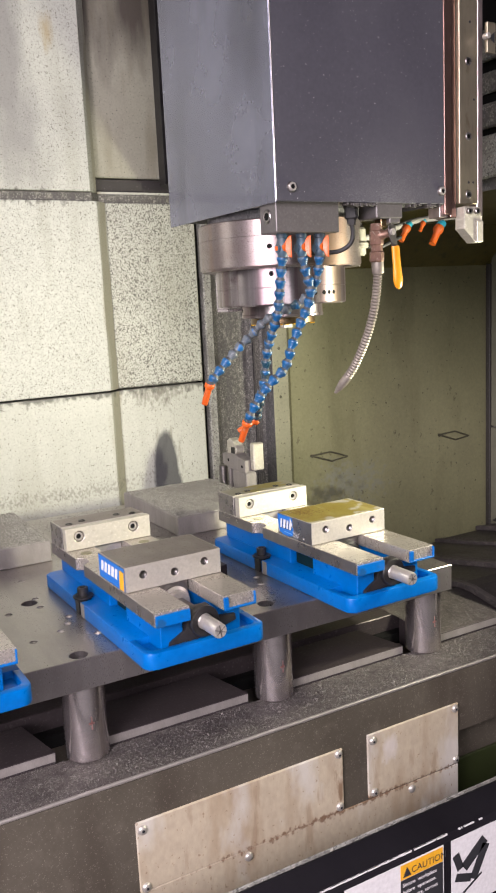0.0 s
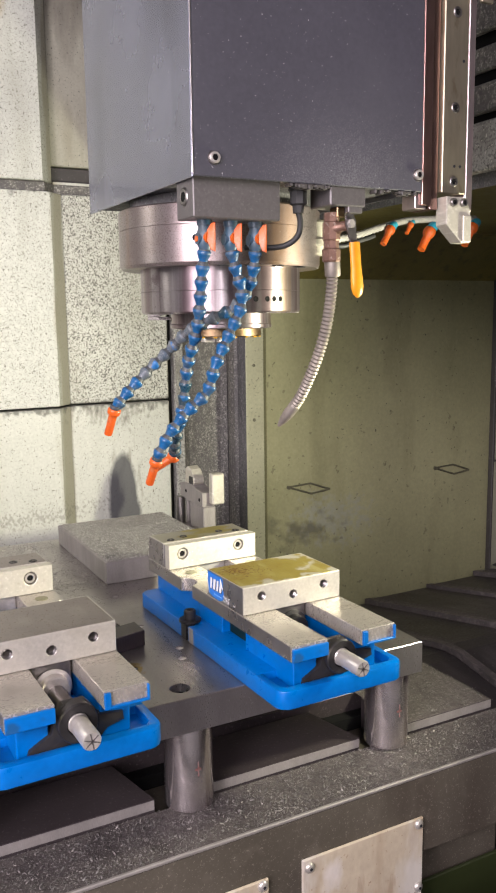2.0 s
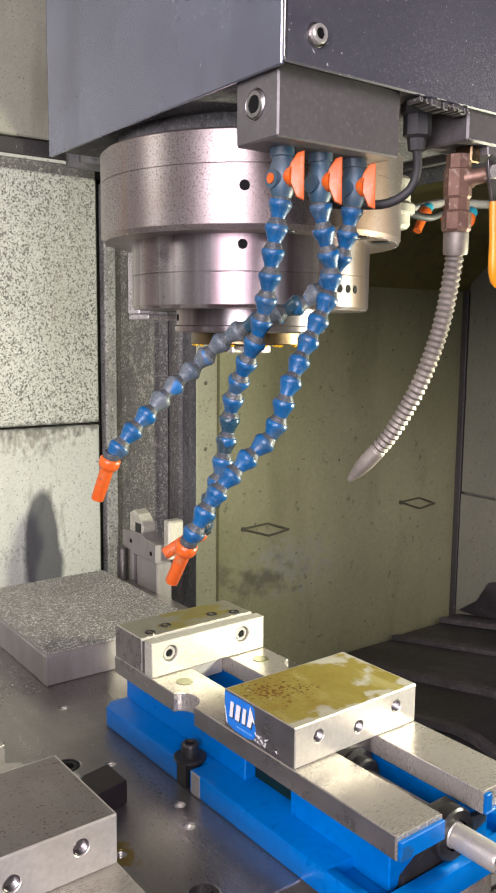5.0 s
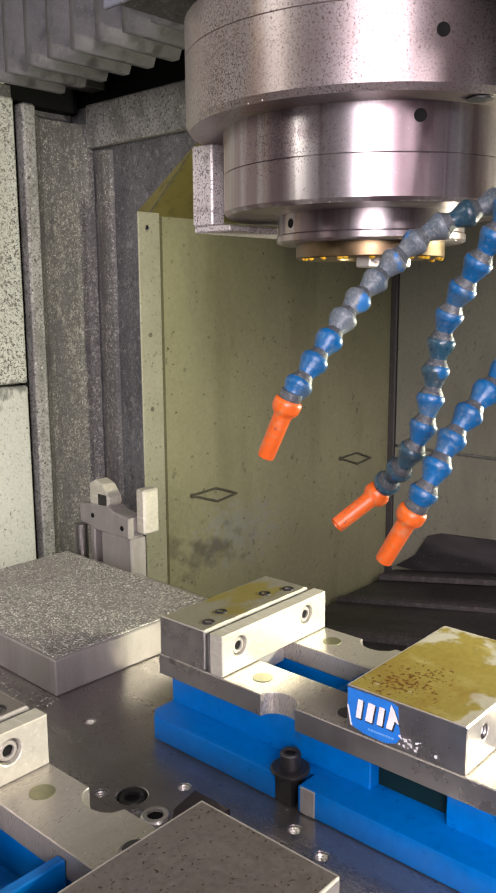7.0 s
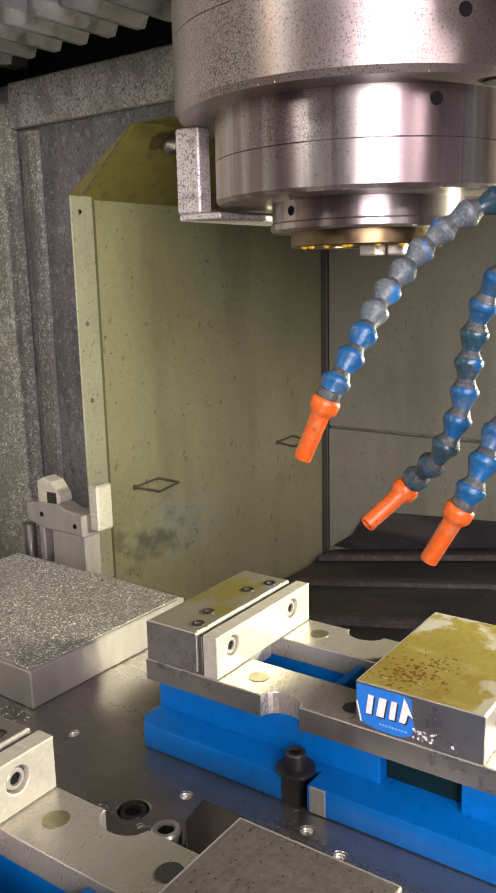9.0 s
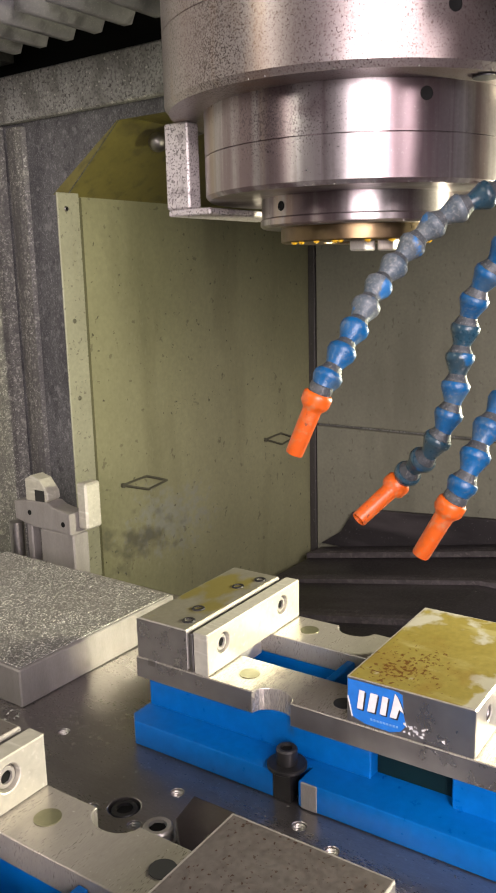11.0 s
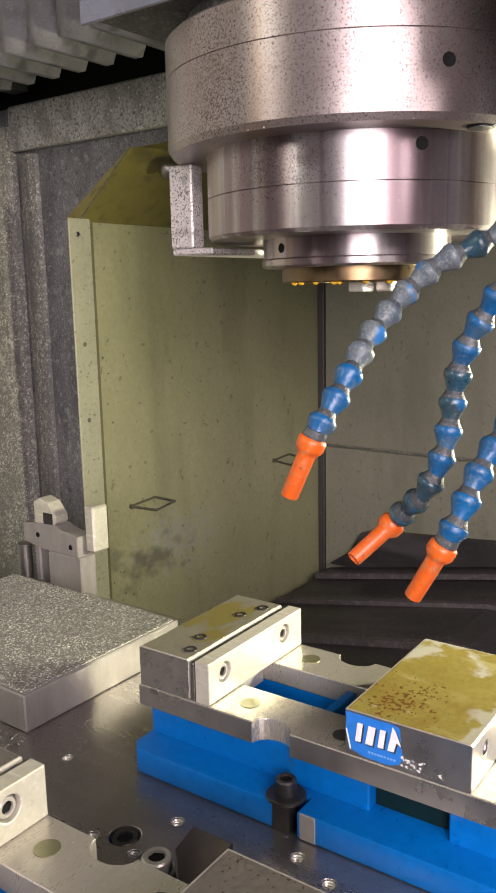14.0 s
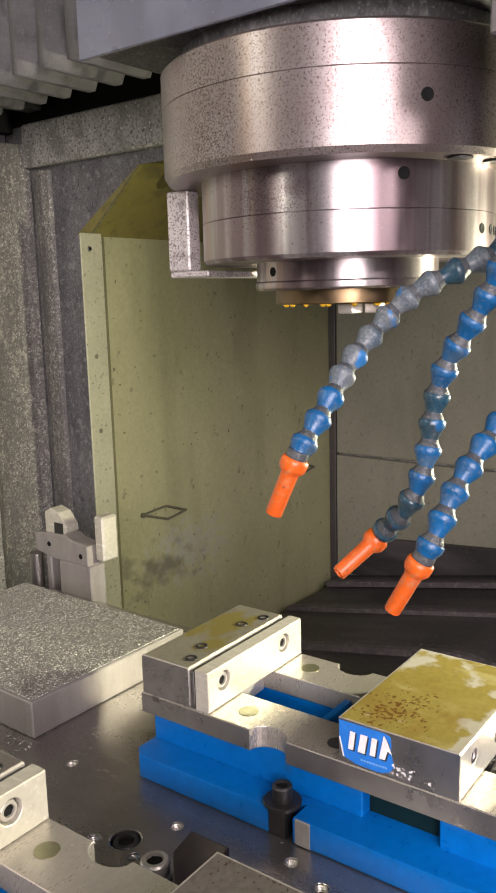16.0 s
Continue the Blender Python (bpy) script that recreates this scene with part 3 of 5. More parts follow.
def merge(*parts):
    out = bmesh.new()
    for bm in parts:
        me = bpy.data.meshes.new("tmp")
        bm.to_mesh(me)
        bm.free()
        out.from_mesh(me)
        bpy.data.meshes.remove(me)
    return out


def spun(bm, m):
    bmesh.ops.transform(bm, matrix=m, verts=bm.verts)
    return bm


def smooth_path(points, step):
    """Points at even steps along a curve through the points given."""
    p = [Vector(q) for q in points]
    p = [p[0] * 2 - p[1]] + p + [p[-1] * 2 - p[-2]]
    dense = []
    for i in range(1, len(p) - 2):
        for k in range(24):
            t = k / 24
            dense.append(0.5 * (2 * p[i] + (p[i + 1] - p[i - 1]) * t + (2 * p[i - 1] - 5 * p[i] + 4 * p[i + 1] - p[i + 2]) * t * t
                                + (3 * p[i] - p[i - 1] - 3 * p[i + 1] + p[i + 2]) * t ** 3))
    dense.append(p[-2])
    out, left = [dense[0]], step
    for a, b in zip(dense, dense[1:]):
        d = (b - a).length
        while d >= left:
            a = a.lerp(b, left / d)
            d -= left
            left = step
            out.append(a.copy())
        left -= d
    return out


def tube(points, r, turns=12, step=0.006, wave=0.0):
    """A round tube along a smooth path; wave makes it corrugated."""
    path = smooth_path(points, step)
    bm = bmesh.new()
    rows = []
    side = Vector((0.3, 1, 0.2))
    for i, q in enumerate(path):
        d = (path[min(i + 1, len(path) - 1)] - path[max(i - 1, 0)]).normalized()
        side = (side - d * side.dot(d)).normalized()
        up = d.cross(side)
        rad = r + (wave if i % 2 else -wave)
        rows.append([bm.verts.new(q + (side * math.cos(2 * math.pi * k / turns) + up * math.sin(2 * math.pi * k / turns)) * rad) for k in range(turns)])
    for a, b in zip(rows, rows[1:]):
        for k in range(turns):
            bm.faces.new((a[k], a[(k + 1) % turns], b[(k + 1) % turns], b[k]))
    bm.faces.new(rows[0])
    bm.faces.new(rows[-1])
    return bm


def cap_screw(parent, at, direction, r, h=0.0, material=None, name="screw"):
    """A socket head: rim, recessed floor and hexagonal socket."""
    s = part(name, lathe([(r, -0.002), (r, h + r * 0.55), (r * 0.88, h + r * 0.7), (r * 0.60, h + r * 0.7), (r * 0.57, h + r * 0.2), (0, h + r * 0.2)], at, 24, direction),
             material or STEEL, parent, smooth=35)
    d = Vector(direction).normalized()
    part("socket", lathe([(0, 0.0), (r * 0.6, 0.0), (r * 0.6, r * 0.3), (0, r * 0.3)], Vector(at) + d * (h + r * 0.2), 6, direction), BLACK, s)
    return s


def drilled(x0, x1, y0, y1, z0, z1, holes, axis="z", bevel=0.001):
    """A chamfered block with round blind holes (u, v, radius, depth) sunk into its top (axis z) or its front (axis y)."""
    if axis == "z":
        u0, u1, v0, v1, front, back = x0, x1, y0, y1, z1, z0

        def place(u, v, w):
            return (u, v, w)
    else:
        u0, u1, v0, v1, front, back = x0, x1, z0, z1, y0, y1

        def place(u, v, w):
            return (u, w, v)
    inward = 1 if back > front else -1
    bm = bmesh.new()

    def loop(points, w):
        vs = [bm.verts.new(place(u, v, w)) for u, v in points]
        return vs, [bm.edges.new((p, q)) for p, q in zip(vs, vs[1:] + vs[:1])]

    def wall(low, high):
        n = len(low)
        for i in range(n):
            bm.faces.new((low[i], low[(i + 1) % n], high[(i + 1) % n], high[i]))

    def corners(d):
        return [(u0 + d, v0 + d), (u1 - d, v0 + d), (u1 - d, v1 - d), (u0 + d, v1 - d)]

    rim, edges = loop(corners(bevel), front)
    sunk = []
    for u, v, r, depth in holes:
        n = 24
        circle = [(u + r * math.cos(2 * math.pi * i / n), v + r * math.sin(2 * math.pi * i / n)) for i in range(n)]
        inner = [(u + (p - u) * 0.93, v + (q - v) * 0.93) for p, q in circle]
        vs, es = loop(circle, front)
        edges = edges + es
        sunk.append((vs, inner, depth))
    bmesh.ops.triangle_fill(bm, use_beauty=True, use_dissolve=False, edges=edges)
    for vs, inner, depth in sunk:
        chamfer, _ = loop(inner, front + inward * 0.0005)
        bottom, _ = loop(inner, front + inward * depth)
        wall(vs, chamfer)
        wall(chamfer, bottom)
        bm.faces.new(bottom)
    shoulder, _ = loop(corners(0), front + inward * bevel)
    foot, _ = loop(corners(0), back)
    wall(rim, shoulder)
    wall(shoulder, foot)
    bm.faces.new(foot)
    return bm


def thread(parent, at, direction, r, depth=0.009, material=None):
    """The ridged lining of a tapped hole."""
    n = int(depth / 0.0011)
    prof = [(r * (0.93 if k % 2 else 0.80), -0.0007 - k * depth / n) for k in range(n)]
    return part("thread", lathe(prof, at, 20, direction), material or STEEL, parent, smooth=20)


def chips(name, areas, n, size, label, material=None):
    """Loose curled chips strewn over level areas x0, x1, y0, y1, z."""
    rng = random.Random(len(name) * 7 + n)
    verts, faces = [], []
    weight = [(a[1] - a[0]) * (a[3] - a[2]) for a in areas]
    for _ in range(n):
        x0, x1, y0, y1, z = rng.choices(areas, weight)[0]
        c = Vector((rng.uniform(x0, x1), rng.uniform(y0, y1), z))
        s = size * rng.uniform(0.4, 1.3)
        m = Euler((rng.uniform(-0.7, 0.7), rng.uniform(-0.7, 0.7), rng.uniform(0, 6.3))).to_matrix()
        k = len(verts)
        for u, h in ((-1, 0), (-0.1, 0.5), (1, 0.1)):
            for w in (-0.3, 0.3):
                v = m @ Vector((u * s, w * s, h * s * 0.8))
                verts.append((c.x + v.x, c.y + v.y, max(z + 0.0002, c.z + v.z + s * 0.3)))
        faces += [(k, k + 2, k + 3, k + 1), (k + 2, k + 4, k + 5, k + 3)]
    me = bpy.data.meshes.new(name)
    me.from_pydata(verts, [], faces)
    me.materials.append(material or CHIP)
    return tagged(new(name, me), label, "metal chips", kind="stuff")

# ---- the enclosure ----
# unseen room added round the machine, dark enough for contrast in the reflections
setting("floor", box(-4, 4, -4, 3, -0.1, 0.0), CONCRETE, "grey concrete workshop floor", "floor")
setting("ceiling", box(-4, 4, -4, 3, 3.2, 3.3), SHOP_WALL, "unseen grey ceiling added for light and reflections", "ceiling")
setting("wall_workshop_south", box(-4, 4, -4.1, -4.0, 0, 3.2), SHOP_WALL, "unseen grey wall added for light and reflections", "wall")
setting("wall_workshop_north", box(-4, 4, 3.0, 3.1, 0, 3.2), SHOP_WALL, "unseen grey wall added for light and reflections", "wall")
setting("wall_workshop_west", box(-4.1, -4.0, -4, 3, 0, 3.2), SHOP_WALL, "unseen grey wall added for light and reflections", "wall")
setting("wall_workshop_east", box(4.0, 4.1, -4, 3, 0, 3.2), SHOP_WALL, "unseen grey wall added for light and reflections", "wall")

# machine bed under and behind the table
setting("machine_floor", box(-1.35, 1.34, -0.5, 1.05, 0.30, 0.36), DARK_FLOOR, "oily dark chip pan of the machine", "machine floor")
setting("enclosure_roof", box(-1.35, 1.34, -0.5, 1.05, 2.62, 2.66), GRIME, "grimy sheet metal roof of the enclosure", "enclosure roof")
# two unseen panels added at the front right to keep light off the table
setting("enclosure_front_right", box(0.56, 1.34, -0.56, -0.50, 0.75, 2.62), CREAM_FINE, "unseen cream enclosure front added to block light", "enclosure wall")
setting("door_1", box(0.56, 1.23, -0.63, -0.575, 0.76, 2.55, 0.004), CREAM_FINE, "unseen cream door leaf added to block light", "door")
# unseen wall, coloured dark so that the steel sides reflect little light
setting("enclosure_wall_left", box(-1.38, -1.33, -0.5, 1.05, 0.30, 2.62), GRIME, "unseen enclosure side wall kept dark for reflections", "enclosure wall")

wall = setting("wall_back", box(-1.34, 0.46, 0.93, 0.98, 0.36, 2.62), GRIME, "grimy back wall behind cream cover panels", "enclosure wall")


def ridge_panel(z0, z1, x0, x1, material):
    """A cover panel that stands proud on its left and slopes back to a flat on its right."""
    yr, yf = 0.832, 0.868
    out = [(x0, 0.93), (x0, yr), (-0.004, yr), (0.032, yf), (0.032, 0.93)]
    part("panel", prism(out, z0, z1, 0.003), material[0], wall, "cream speckled cover panel")
    part("panel", box(0.0325, x1, yf + 0.0004, 0.93, z0, z1, 0.003), material[1], wall, "cream cover panel spattered with grime")


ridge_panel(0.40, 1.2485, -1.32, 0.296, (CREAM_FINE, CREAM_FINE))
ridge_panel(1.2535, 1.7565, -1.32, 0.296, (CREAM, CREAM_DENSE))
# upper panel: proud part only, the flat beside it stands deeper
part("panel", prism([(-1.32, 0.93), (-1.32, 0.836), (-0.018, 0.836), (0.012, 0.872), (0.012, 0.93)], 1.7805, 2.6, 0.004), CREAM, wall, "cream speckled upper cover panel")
part("panel", box(0.016, 0.30, 0.90, 0.93, 1.826, 2.6, 0.003), CREAM_SHADED_GRIMY, wall, "recessed grimy upper panel with its shadow painted in")
part("strip", box(0.018, 0.29, 0.884, 0.93, 1.7805, 1.7870, 0.001), CREAM_FINE, wall, "narrow cream strip under the slot")
part("slot", box(0.018, 0.29, 0.905, 0.93, 1.788, 1.822), DARK_GRIME, wall, "black slot between panels")
part("ledge", prism([(-1.32, 0.93), (-1.32, 0.846), (-0.012, 0.846), (0.02, 0.882), (0.30, 0.882), (0.30, 0.93)], 1.7570, 1.7800, 0.002), GRIME_BROWN, wall, "dirty ledge between the panels")
# black box painted as the unlit depth beside the panels
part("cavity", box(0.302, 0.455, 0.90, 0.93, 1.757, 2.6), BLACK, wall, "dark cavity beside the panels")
part("seam", box(0.299, 0.311, 0.89, 0.93, 0.4, 1.75), BLACK, wall, "dark vertical gap")
part("stile", box(0.312, 0.340, 0.866, 0.93, 0.4, 1.752, 0.004), GRIME_LIGHT, wall, "light grimy stile")
part("filler", prism([(0.341, 0.93), (0.341, 0.870), (0.356, 0.880), (0.380, 0.884), (0.430, 0.884), (0.450, 0.880), (0.4680, 0.872), (0.4680, 0.93)], 0.4, 1.735, 0.003), GRIME_BROWN, wall, "grimy moulded corner")

# side wall with the opening towards the tool changer
side = setting("wall_side", box(0.472, 0.50, 0.765, 0.98, 0.36, 2.62), GRIME, "dark grimy side wall with an opening", "enclosure wall")
part("lintel", prism([(0.765, 1.556), (0.765, 2.62), (-0.5, 2.62), (-0.5, 1.668), (0.588, 1.668), (0.7225, 1.556)], 0.472, 0.4745, 0.0, "x"), GRIME, side)
# black sheet painted as the unlit depth above the beam
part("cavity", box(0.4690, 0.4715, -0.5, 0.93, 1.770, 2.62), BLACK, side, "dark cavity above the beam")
part("beam", box(0.452, 0.4715, -0.5, 0.872, 1.690, 1.768, 0.003), GRIME_LIGHT, side, "grimy light beam along the wall")
for z0, z1, d in ((1.782, 1.826, 0.004), (1.846, 1.884, 0.010), (1.905, 1.960, 0.004)):
    part("rail_cover", box(0.448 + d, 0.4685, -0.5, 0.16, z0, z1, 0.003), GRIME_BROWN, side, "dusty brown cover strip above the beam")
part("rib", prism([(0.4716, 0.815), (0.4640, 0.820), (0.4600, 0.832), (0.4600, 0.848), (0.4640, 0.860), (0.4716, 0.866)], 0.40, 1.684, 0.002), GRIME_BROWN, side, "worn upright rib")

# olive recess beyond the side wall
recess = setting("wall_recess_back", box(0.505, 1.30, 0.722, 0.76, 0.36, 1.56), OLIVE, "stained olive green sheet metal panel", "enclosure wall")
part("flange", box(0.4440, 0.4955, 0.7150, 0.7190, 0.40, 1.5625, 0.0012), FLANGE, recess, "bright olive edge flange with a bolt")
part("flange_return", box(0.4560, 0.4600, 0.7195, 0.7640, 0.40, 1.5600, 0.001), GRIME, recess, "grimy return of the flange")
part("gusset", prism([(0.7225, 1.5565), (0.7645, 1.5550), (0.588, 1.6675)], 0.4702, 0.4717, 0.0, "x"), OLIVE_HOOD, recess, "olive gusset at the corner of the hood")
part("groove", box(0.4960, 0.5045, 0.7190, 0.7225, 0.40, 1.5560), GROOVE, recess, "shaded groove beside the flange")
cap_screw(recess, (0.4640, 0.7150, 1.535), (0, -1, 0), 0.0045, -0.0015, material=STEEL_DARK)
for hz in (1.34, 1.20):
    part("rivet", lathe([(0.0045, 0), (0.003, 0.0015), (0, 0.002)], (0.4665, 0.7150, hz), 12, (0, -1, 0)), WIRE, recess, smooth=50)
hood = setting("recess_hood", prism([(0.724, 1.556), (0.724, 1.562), (0.585, 1.680), (-0.5, 1.680), (-0.5, 1.674), (0.587, 1.674)], 0.4755, 1.30, 0.0, "x"), OLIVE_HOOD,
               "sloping olive green hood of the recess", "enclosure wall")
setting("wall_recess_right", box(1.30, 1.34, -0.5, 0.98, 0.36, 2.62), GRIME_LIGHT, "grimy far side wall of the recess", "enclosure wall")
far = bpy.data.objects["wall_recess_right"]
part("panel", box(1.285, 1.2995, -0.45, 0.700, 1.024, 1.70, 0.002), GREY_OLIVE, far, "dull grey-green upper panel")
part("panel", box(1.283, 1.2995, -0.45, 0.700, 0.55, 1.018, 0.002), GREY_OLIVE, far, "dull lighter lower panel")
part("upright", box(1.281, 1.2995, 0.702, 0.7215, 0.40, 1.56, 0.002), DARK_GRIME, far, "dark corner post")
part("plate", prism([(0.68, 0.70), (0.62, 0.742), (0.585, 0.800), (0.55, 0.812), (0.20, 0.838), (0.20, 0.70)], 1.268, 1.2828, 0.002, "x"), DARK_FLOOR, far, "dark guard plate")


def wire_hook(x, z):
    """A flat four-cornered wire loop held close to the panel."""
    t = thing("wire_hook", (x, 0.72, z), "thin bent wire hook on the olive panel", "hook", "hooks on the olive panel")
    y = 0.7185
    bend = [Vector(q) for q in ((x - 0.068, y, z + 0.010), (x + 0.002, y, z + 0.014), (x + 0.064, y, z - 0.008), (x + 0.006, y, z - 0.015), (x - 0.068, y, z + 0.010))]
    part("wire", merge(*[rod(p, q, 0.0026, 8) for p, q in zip(bend, bend[1:])]), WIRE, t, smooth=60)
    part("eyelet", rod((x - 0.066, 0.7215, z + 0.009), (x - 0.066, 0.7160, z + 0.009), 0.005, 12), WIRE, t, "dark eyelet", smooth=40)


wire_hook(0.636, 1.002)
wire_hook(1.138, 1.006)

# telescopic way cover to the right of the table
cover = thing("way_cover", (0.70, 0.2, 0.36), "dark oily telescopic steel way cover strewn with chips", "way cover")
PEAK, FALL = 0.13, 0.19


def roof_z(z0, y):
    return z0 + FALL * (0.58 - PEAK) - FALL * abs(y - PEAK)


for x0, z0 in ((0.46, 0.668), (0.62, 0.680), (0.80, 0.690), (1.02, 0.696), (1.20, 0.708)):
    roof = [(y, roof_z(z0, y)) for y in (0.68, PEAK + 0.02, PEAK - 0.02, -0.44)]
    part("cover_plate", prism([(0.68, 0.365)] + roof + [(-0.44, 0.365)], x0, 1.27, 0.0, "x"), DARK_FLOOR, cover)
    lip = [(y, z + 0.004) for y, z in roof] + [(y, z - 0.010) for y, z in reversed(roof)]
    part("wiper_strip", prism(lip, x0 - 0.006, x0 + 0.012, 0.0, "x"), WORN_EDGE, cover, "worn dusty wiper edge")
runs = []
for x0, z0 in ((0.62, 0.680), (0.80, 0.690), (1.02, 0.696), (1.20, 0.708)):
    for k in range(24):
        y = 0.14 + k * 0.022
        runs.append((x0 - 0.004, x0 + 0.03, y, y + 0.022, roof_z(z0, y + 0.011) + 0.004))
chips("metal_chips", runs, 9000, 0.0014, "grey chips along the way cover edges", WORN_EDGE)

# ---- door sill with warning stickers ----
sill = thing("door_sill", (-0.2, -0.52, 0.0), "charcoal door sill with chipped paint and warning stickers", "door sill", kind="structure")
part("rail", prism([(-0.555, 0.36), (-0.555, 0.737), (-0.549, 0.744), (-0.505, 0.752), (-0.498, 0.748), (-0.498, 0.36)], -1.3, 1.2, 0.0, "x"), SILL, sill)
part("edge_strip", box(-1.3, 1.2, -0.4978, -0.4952, 0.70, 0.7525, 0.0008), GRIME_LIGHT, sill, "pale worn top edge")
rng = random.Random(5)
bits = []
for i in range(110):
    x = rng.gauss(-0.20, 0.075)
    w, h = rng.uniform(0.001, 0.010), rng.uniform(0.0002, 0.0009)
    bits.append(box(x, x + w, -0.5500 - h * 0.5, -0.5490 + h, 0.7425 - h, 0.7446, 0.0002))
part("bare_chip", merge(*bits), WHITE, sill, "bare metal where the paint is chipped")


def lettering(text, size, at, parent, material, name="lettering"):
    c = bpy.data.curves.new(name, "FONT")
    c.body, c.size, c.extrude = text, size, 0.0002
    tmp = bpy.data.objects.new("tmp", c)
    scene.collection.objects.link(tmp)
    bpy.context.view_layer.update()
    me = bpy.data.meshes.new_from_object(tmp)
    bpy.data.objects.remove(tmp)
    me.transform(pose(*at, 90, 0, 0))
    me.transform(Matrix.Translation(-ORIGIN[parent.name]))
    me.materials.clear()
    me.materials.append(material)
    ob = new(name, me)
    ob.parent = parent
    return ob


FY = -0.5555


def flat(x0, x1, z0, z1, layer=0):
    return box(x0, x1, FY - 0.0006 - 0.0006 * layer, FY + 0.0002 - 0.0006 * layer, z0, z1)


def warning_sticker(x, header, material):
    t = thing("warning_sticker", (x, FY, 0.62), "white warning sticker with pictogram and lettering on the door sill", "sticker", "stickers on the sill")
    part("backing", flat(x - 0.090, x + 0.075, 0.625, 0.736), WHITE, t)
    part("header", flat(x, x + 0.073, 0.713, 0.734, 1), material, t, "coloured header with a warning triangle")
    part("text_field", flat(x, x + 0.073, 0.627, 0.712, 1), INK, t, "black text field")
    z = 0.7165
    part("triangle", prism([(x + 0.004, z), (x + 0.017, z), (x + 0.0105, z + 0.013)], FY - 0.0022, FY - 0.0012, 0.0, "y"), INK, t)
    if header:
        lettering(header, 0.0135, (x + 0.018, FY - 0.0012, z + 0.001), t, INK)
        for i, line in enumerate(("Secure  workpiece", "before  operation.", "Otherwise, serious", "injury")):
            lettering(line, 0.0078, (x + 0.003, FY - 0.0013, 0.702 - 0.0105 * i), t, WHITE)
    else:
        for i in range(5):
            part("text_bar", flat(x + 0.004, x + 0.062 - 0.008 * (i % 3), 0.700 - 0.013 * i, 0.705 - 0.013 * i, 2), WHITE, t)
    return t


s1 = warning_sticker(-0.157, "CAUTION", LABEL_YELLOW)
for a in ((-0.212, -0.209, 0.65, 0.682), (-0.200, -0.196, 0.65, 0.678), (-0.194, -0.182, 0.665, 0.668)):
    part("pictogram_bar", flat(*a, 1), INK, s1, "black pictogram bar")
s2 = warning_sticker(0.022, "", LABEL_ORANGE)
for (x, z, w, h, r) in ((-0.0255, 0.702, 0.05, 0.016, 38), (-0.016, 0.686, 0.052, 0.014, 62), (-0.056, 0.700, 0.012, 0.026, 20), (-0.046, 0.672, 0.03, 0.012, -20), (-0.034, 0.655, 0.05, 0.003, 28)):
    bm = spun(box(-w / 2, w / 2, -0.0006, 0.0, -h / 2, h / 2), Matrix.Translation((x, FY - 0.0007, z)) @ pose(0, 0, 0, 0, -r, 0))
    part("pictogram_bar", bm, INK, s2, "black pictogram bar")

# ---- table ----
TABLE_END, FRONT = 0.385, -0.325
table = thing("machine_table", (-0.3, 0.1, 0.36), "dark painted machine table with a chip-covered ledge and cover plates", "machine table")
part("base", box(-1.15, TABLE_END - 0.03, FRONT + 0.05, 0.62, 0.365, 0.80, 0.004), BROWN_PAINT, table)
part("front_apron", box(-1.15, TABLE_END + 0.02, FRONT, FRONT + 0.011, 0.722, 0.834), BROWN_PAINT, table, "dark brown-olive painted front face")
part("lower_apron", box(-1.15, 0.163, FRONT, FRONT + 0.011, 0.42, 0.7219), BROWN_PAINT, table, "dark brown-olive painted lower face")
part("ledge", box(-1.15, TABLE_END + 0.02, FRONT + 0.001, -0.2265, 0.801, 0.8385, 0.0025), CHIP_LEDGE, table, "ledge crusted with chips")
part("ledge_edge", box(-1.15, TABLE_END + 0.02, FRONT - 0.001, FRONT + 0.004, 0.8345, 0.8395, 0.0012), BLOCK_STEEL, table, "bare bright front edge")
for x0, x1 in ((-1.15, -0.825), (-0.748, -0.510), (-0.430, -0.192), (-0.112, 0.128), (0.206, TABLE_END)):
    out = [(x0, -0.222), (x1, -0.222), (x1 - 0.022 if x1 < 0.2 else x1, -0.118), (x0, -0.118)]
    part("table_top", prism(out, 0.801, 0.8525, 0.0012), TABLE_STEEL, table, "oily brown steel between the slots")
    part("table_edge", box(x0 + 0.001, x1 - 0.001, -0.2232, -0.2222, 0.8388, 0.8515), BLOCK_STEEL, table, "bare light edge of the table")
for y0, y1 in ((-0.094, 0.02), (0.044, 0.17), (0.194, 0.33), (0.354, 0.61)):
    part("table_top", box(-1.15, TABLE_END, y0, y1, 0.801, 0.8525, 0.0015), TABLE_STEEL, table, "oily brown steel between the slots")
for y in (-0.118, 0.02, 0.17, 0.33):
    part("slot_floor", box(-1.15, TABLE_END - 0.002, y + 0.001, y + 0.023, 0.801, 0.822), BLACK, table, "dark slot")


def cover_panel(x0, x1, z0, z1, screws, label):
    p = part("cover_panel", box(x0, x1, FRONT - 0.005, FRONT - 0.0005, z0, z1, 0.0015), BEIGE, table, label)
    for x, z in screws:
        s = part("screw", lathe([(0.0072, 0), (0.0068, 0.002), (0.0045, 0.0042), (0, 0.0048)], (x, FRONT - 0.005, z), 20, (0, -1, 0)), STEEL, p, smooth=50)
        part("socket", lathe([(0, 0.0048), (0.0022, 0.0047), (0.0022, 0.0052), (0, 0.0052)], (x, FRONT - 0.005, z), 6, (0, -1, 0)), INK, s)
    return p


cover_panel(-0.436, -0.085, 0.664, 0.772, [(-0.427, 0.760), (-0.094, 0.765), (-0.094, 0.674), (-0.427, 0.667 + 0.004)], "beige cover plate with rust streaks")
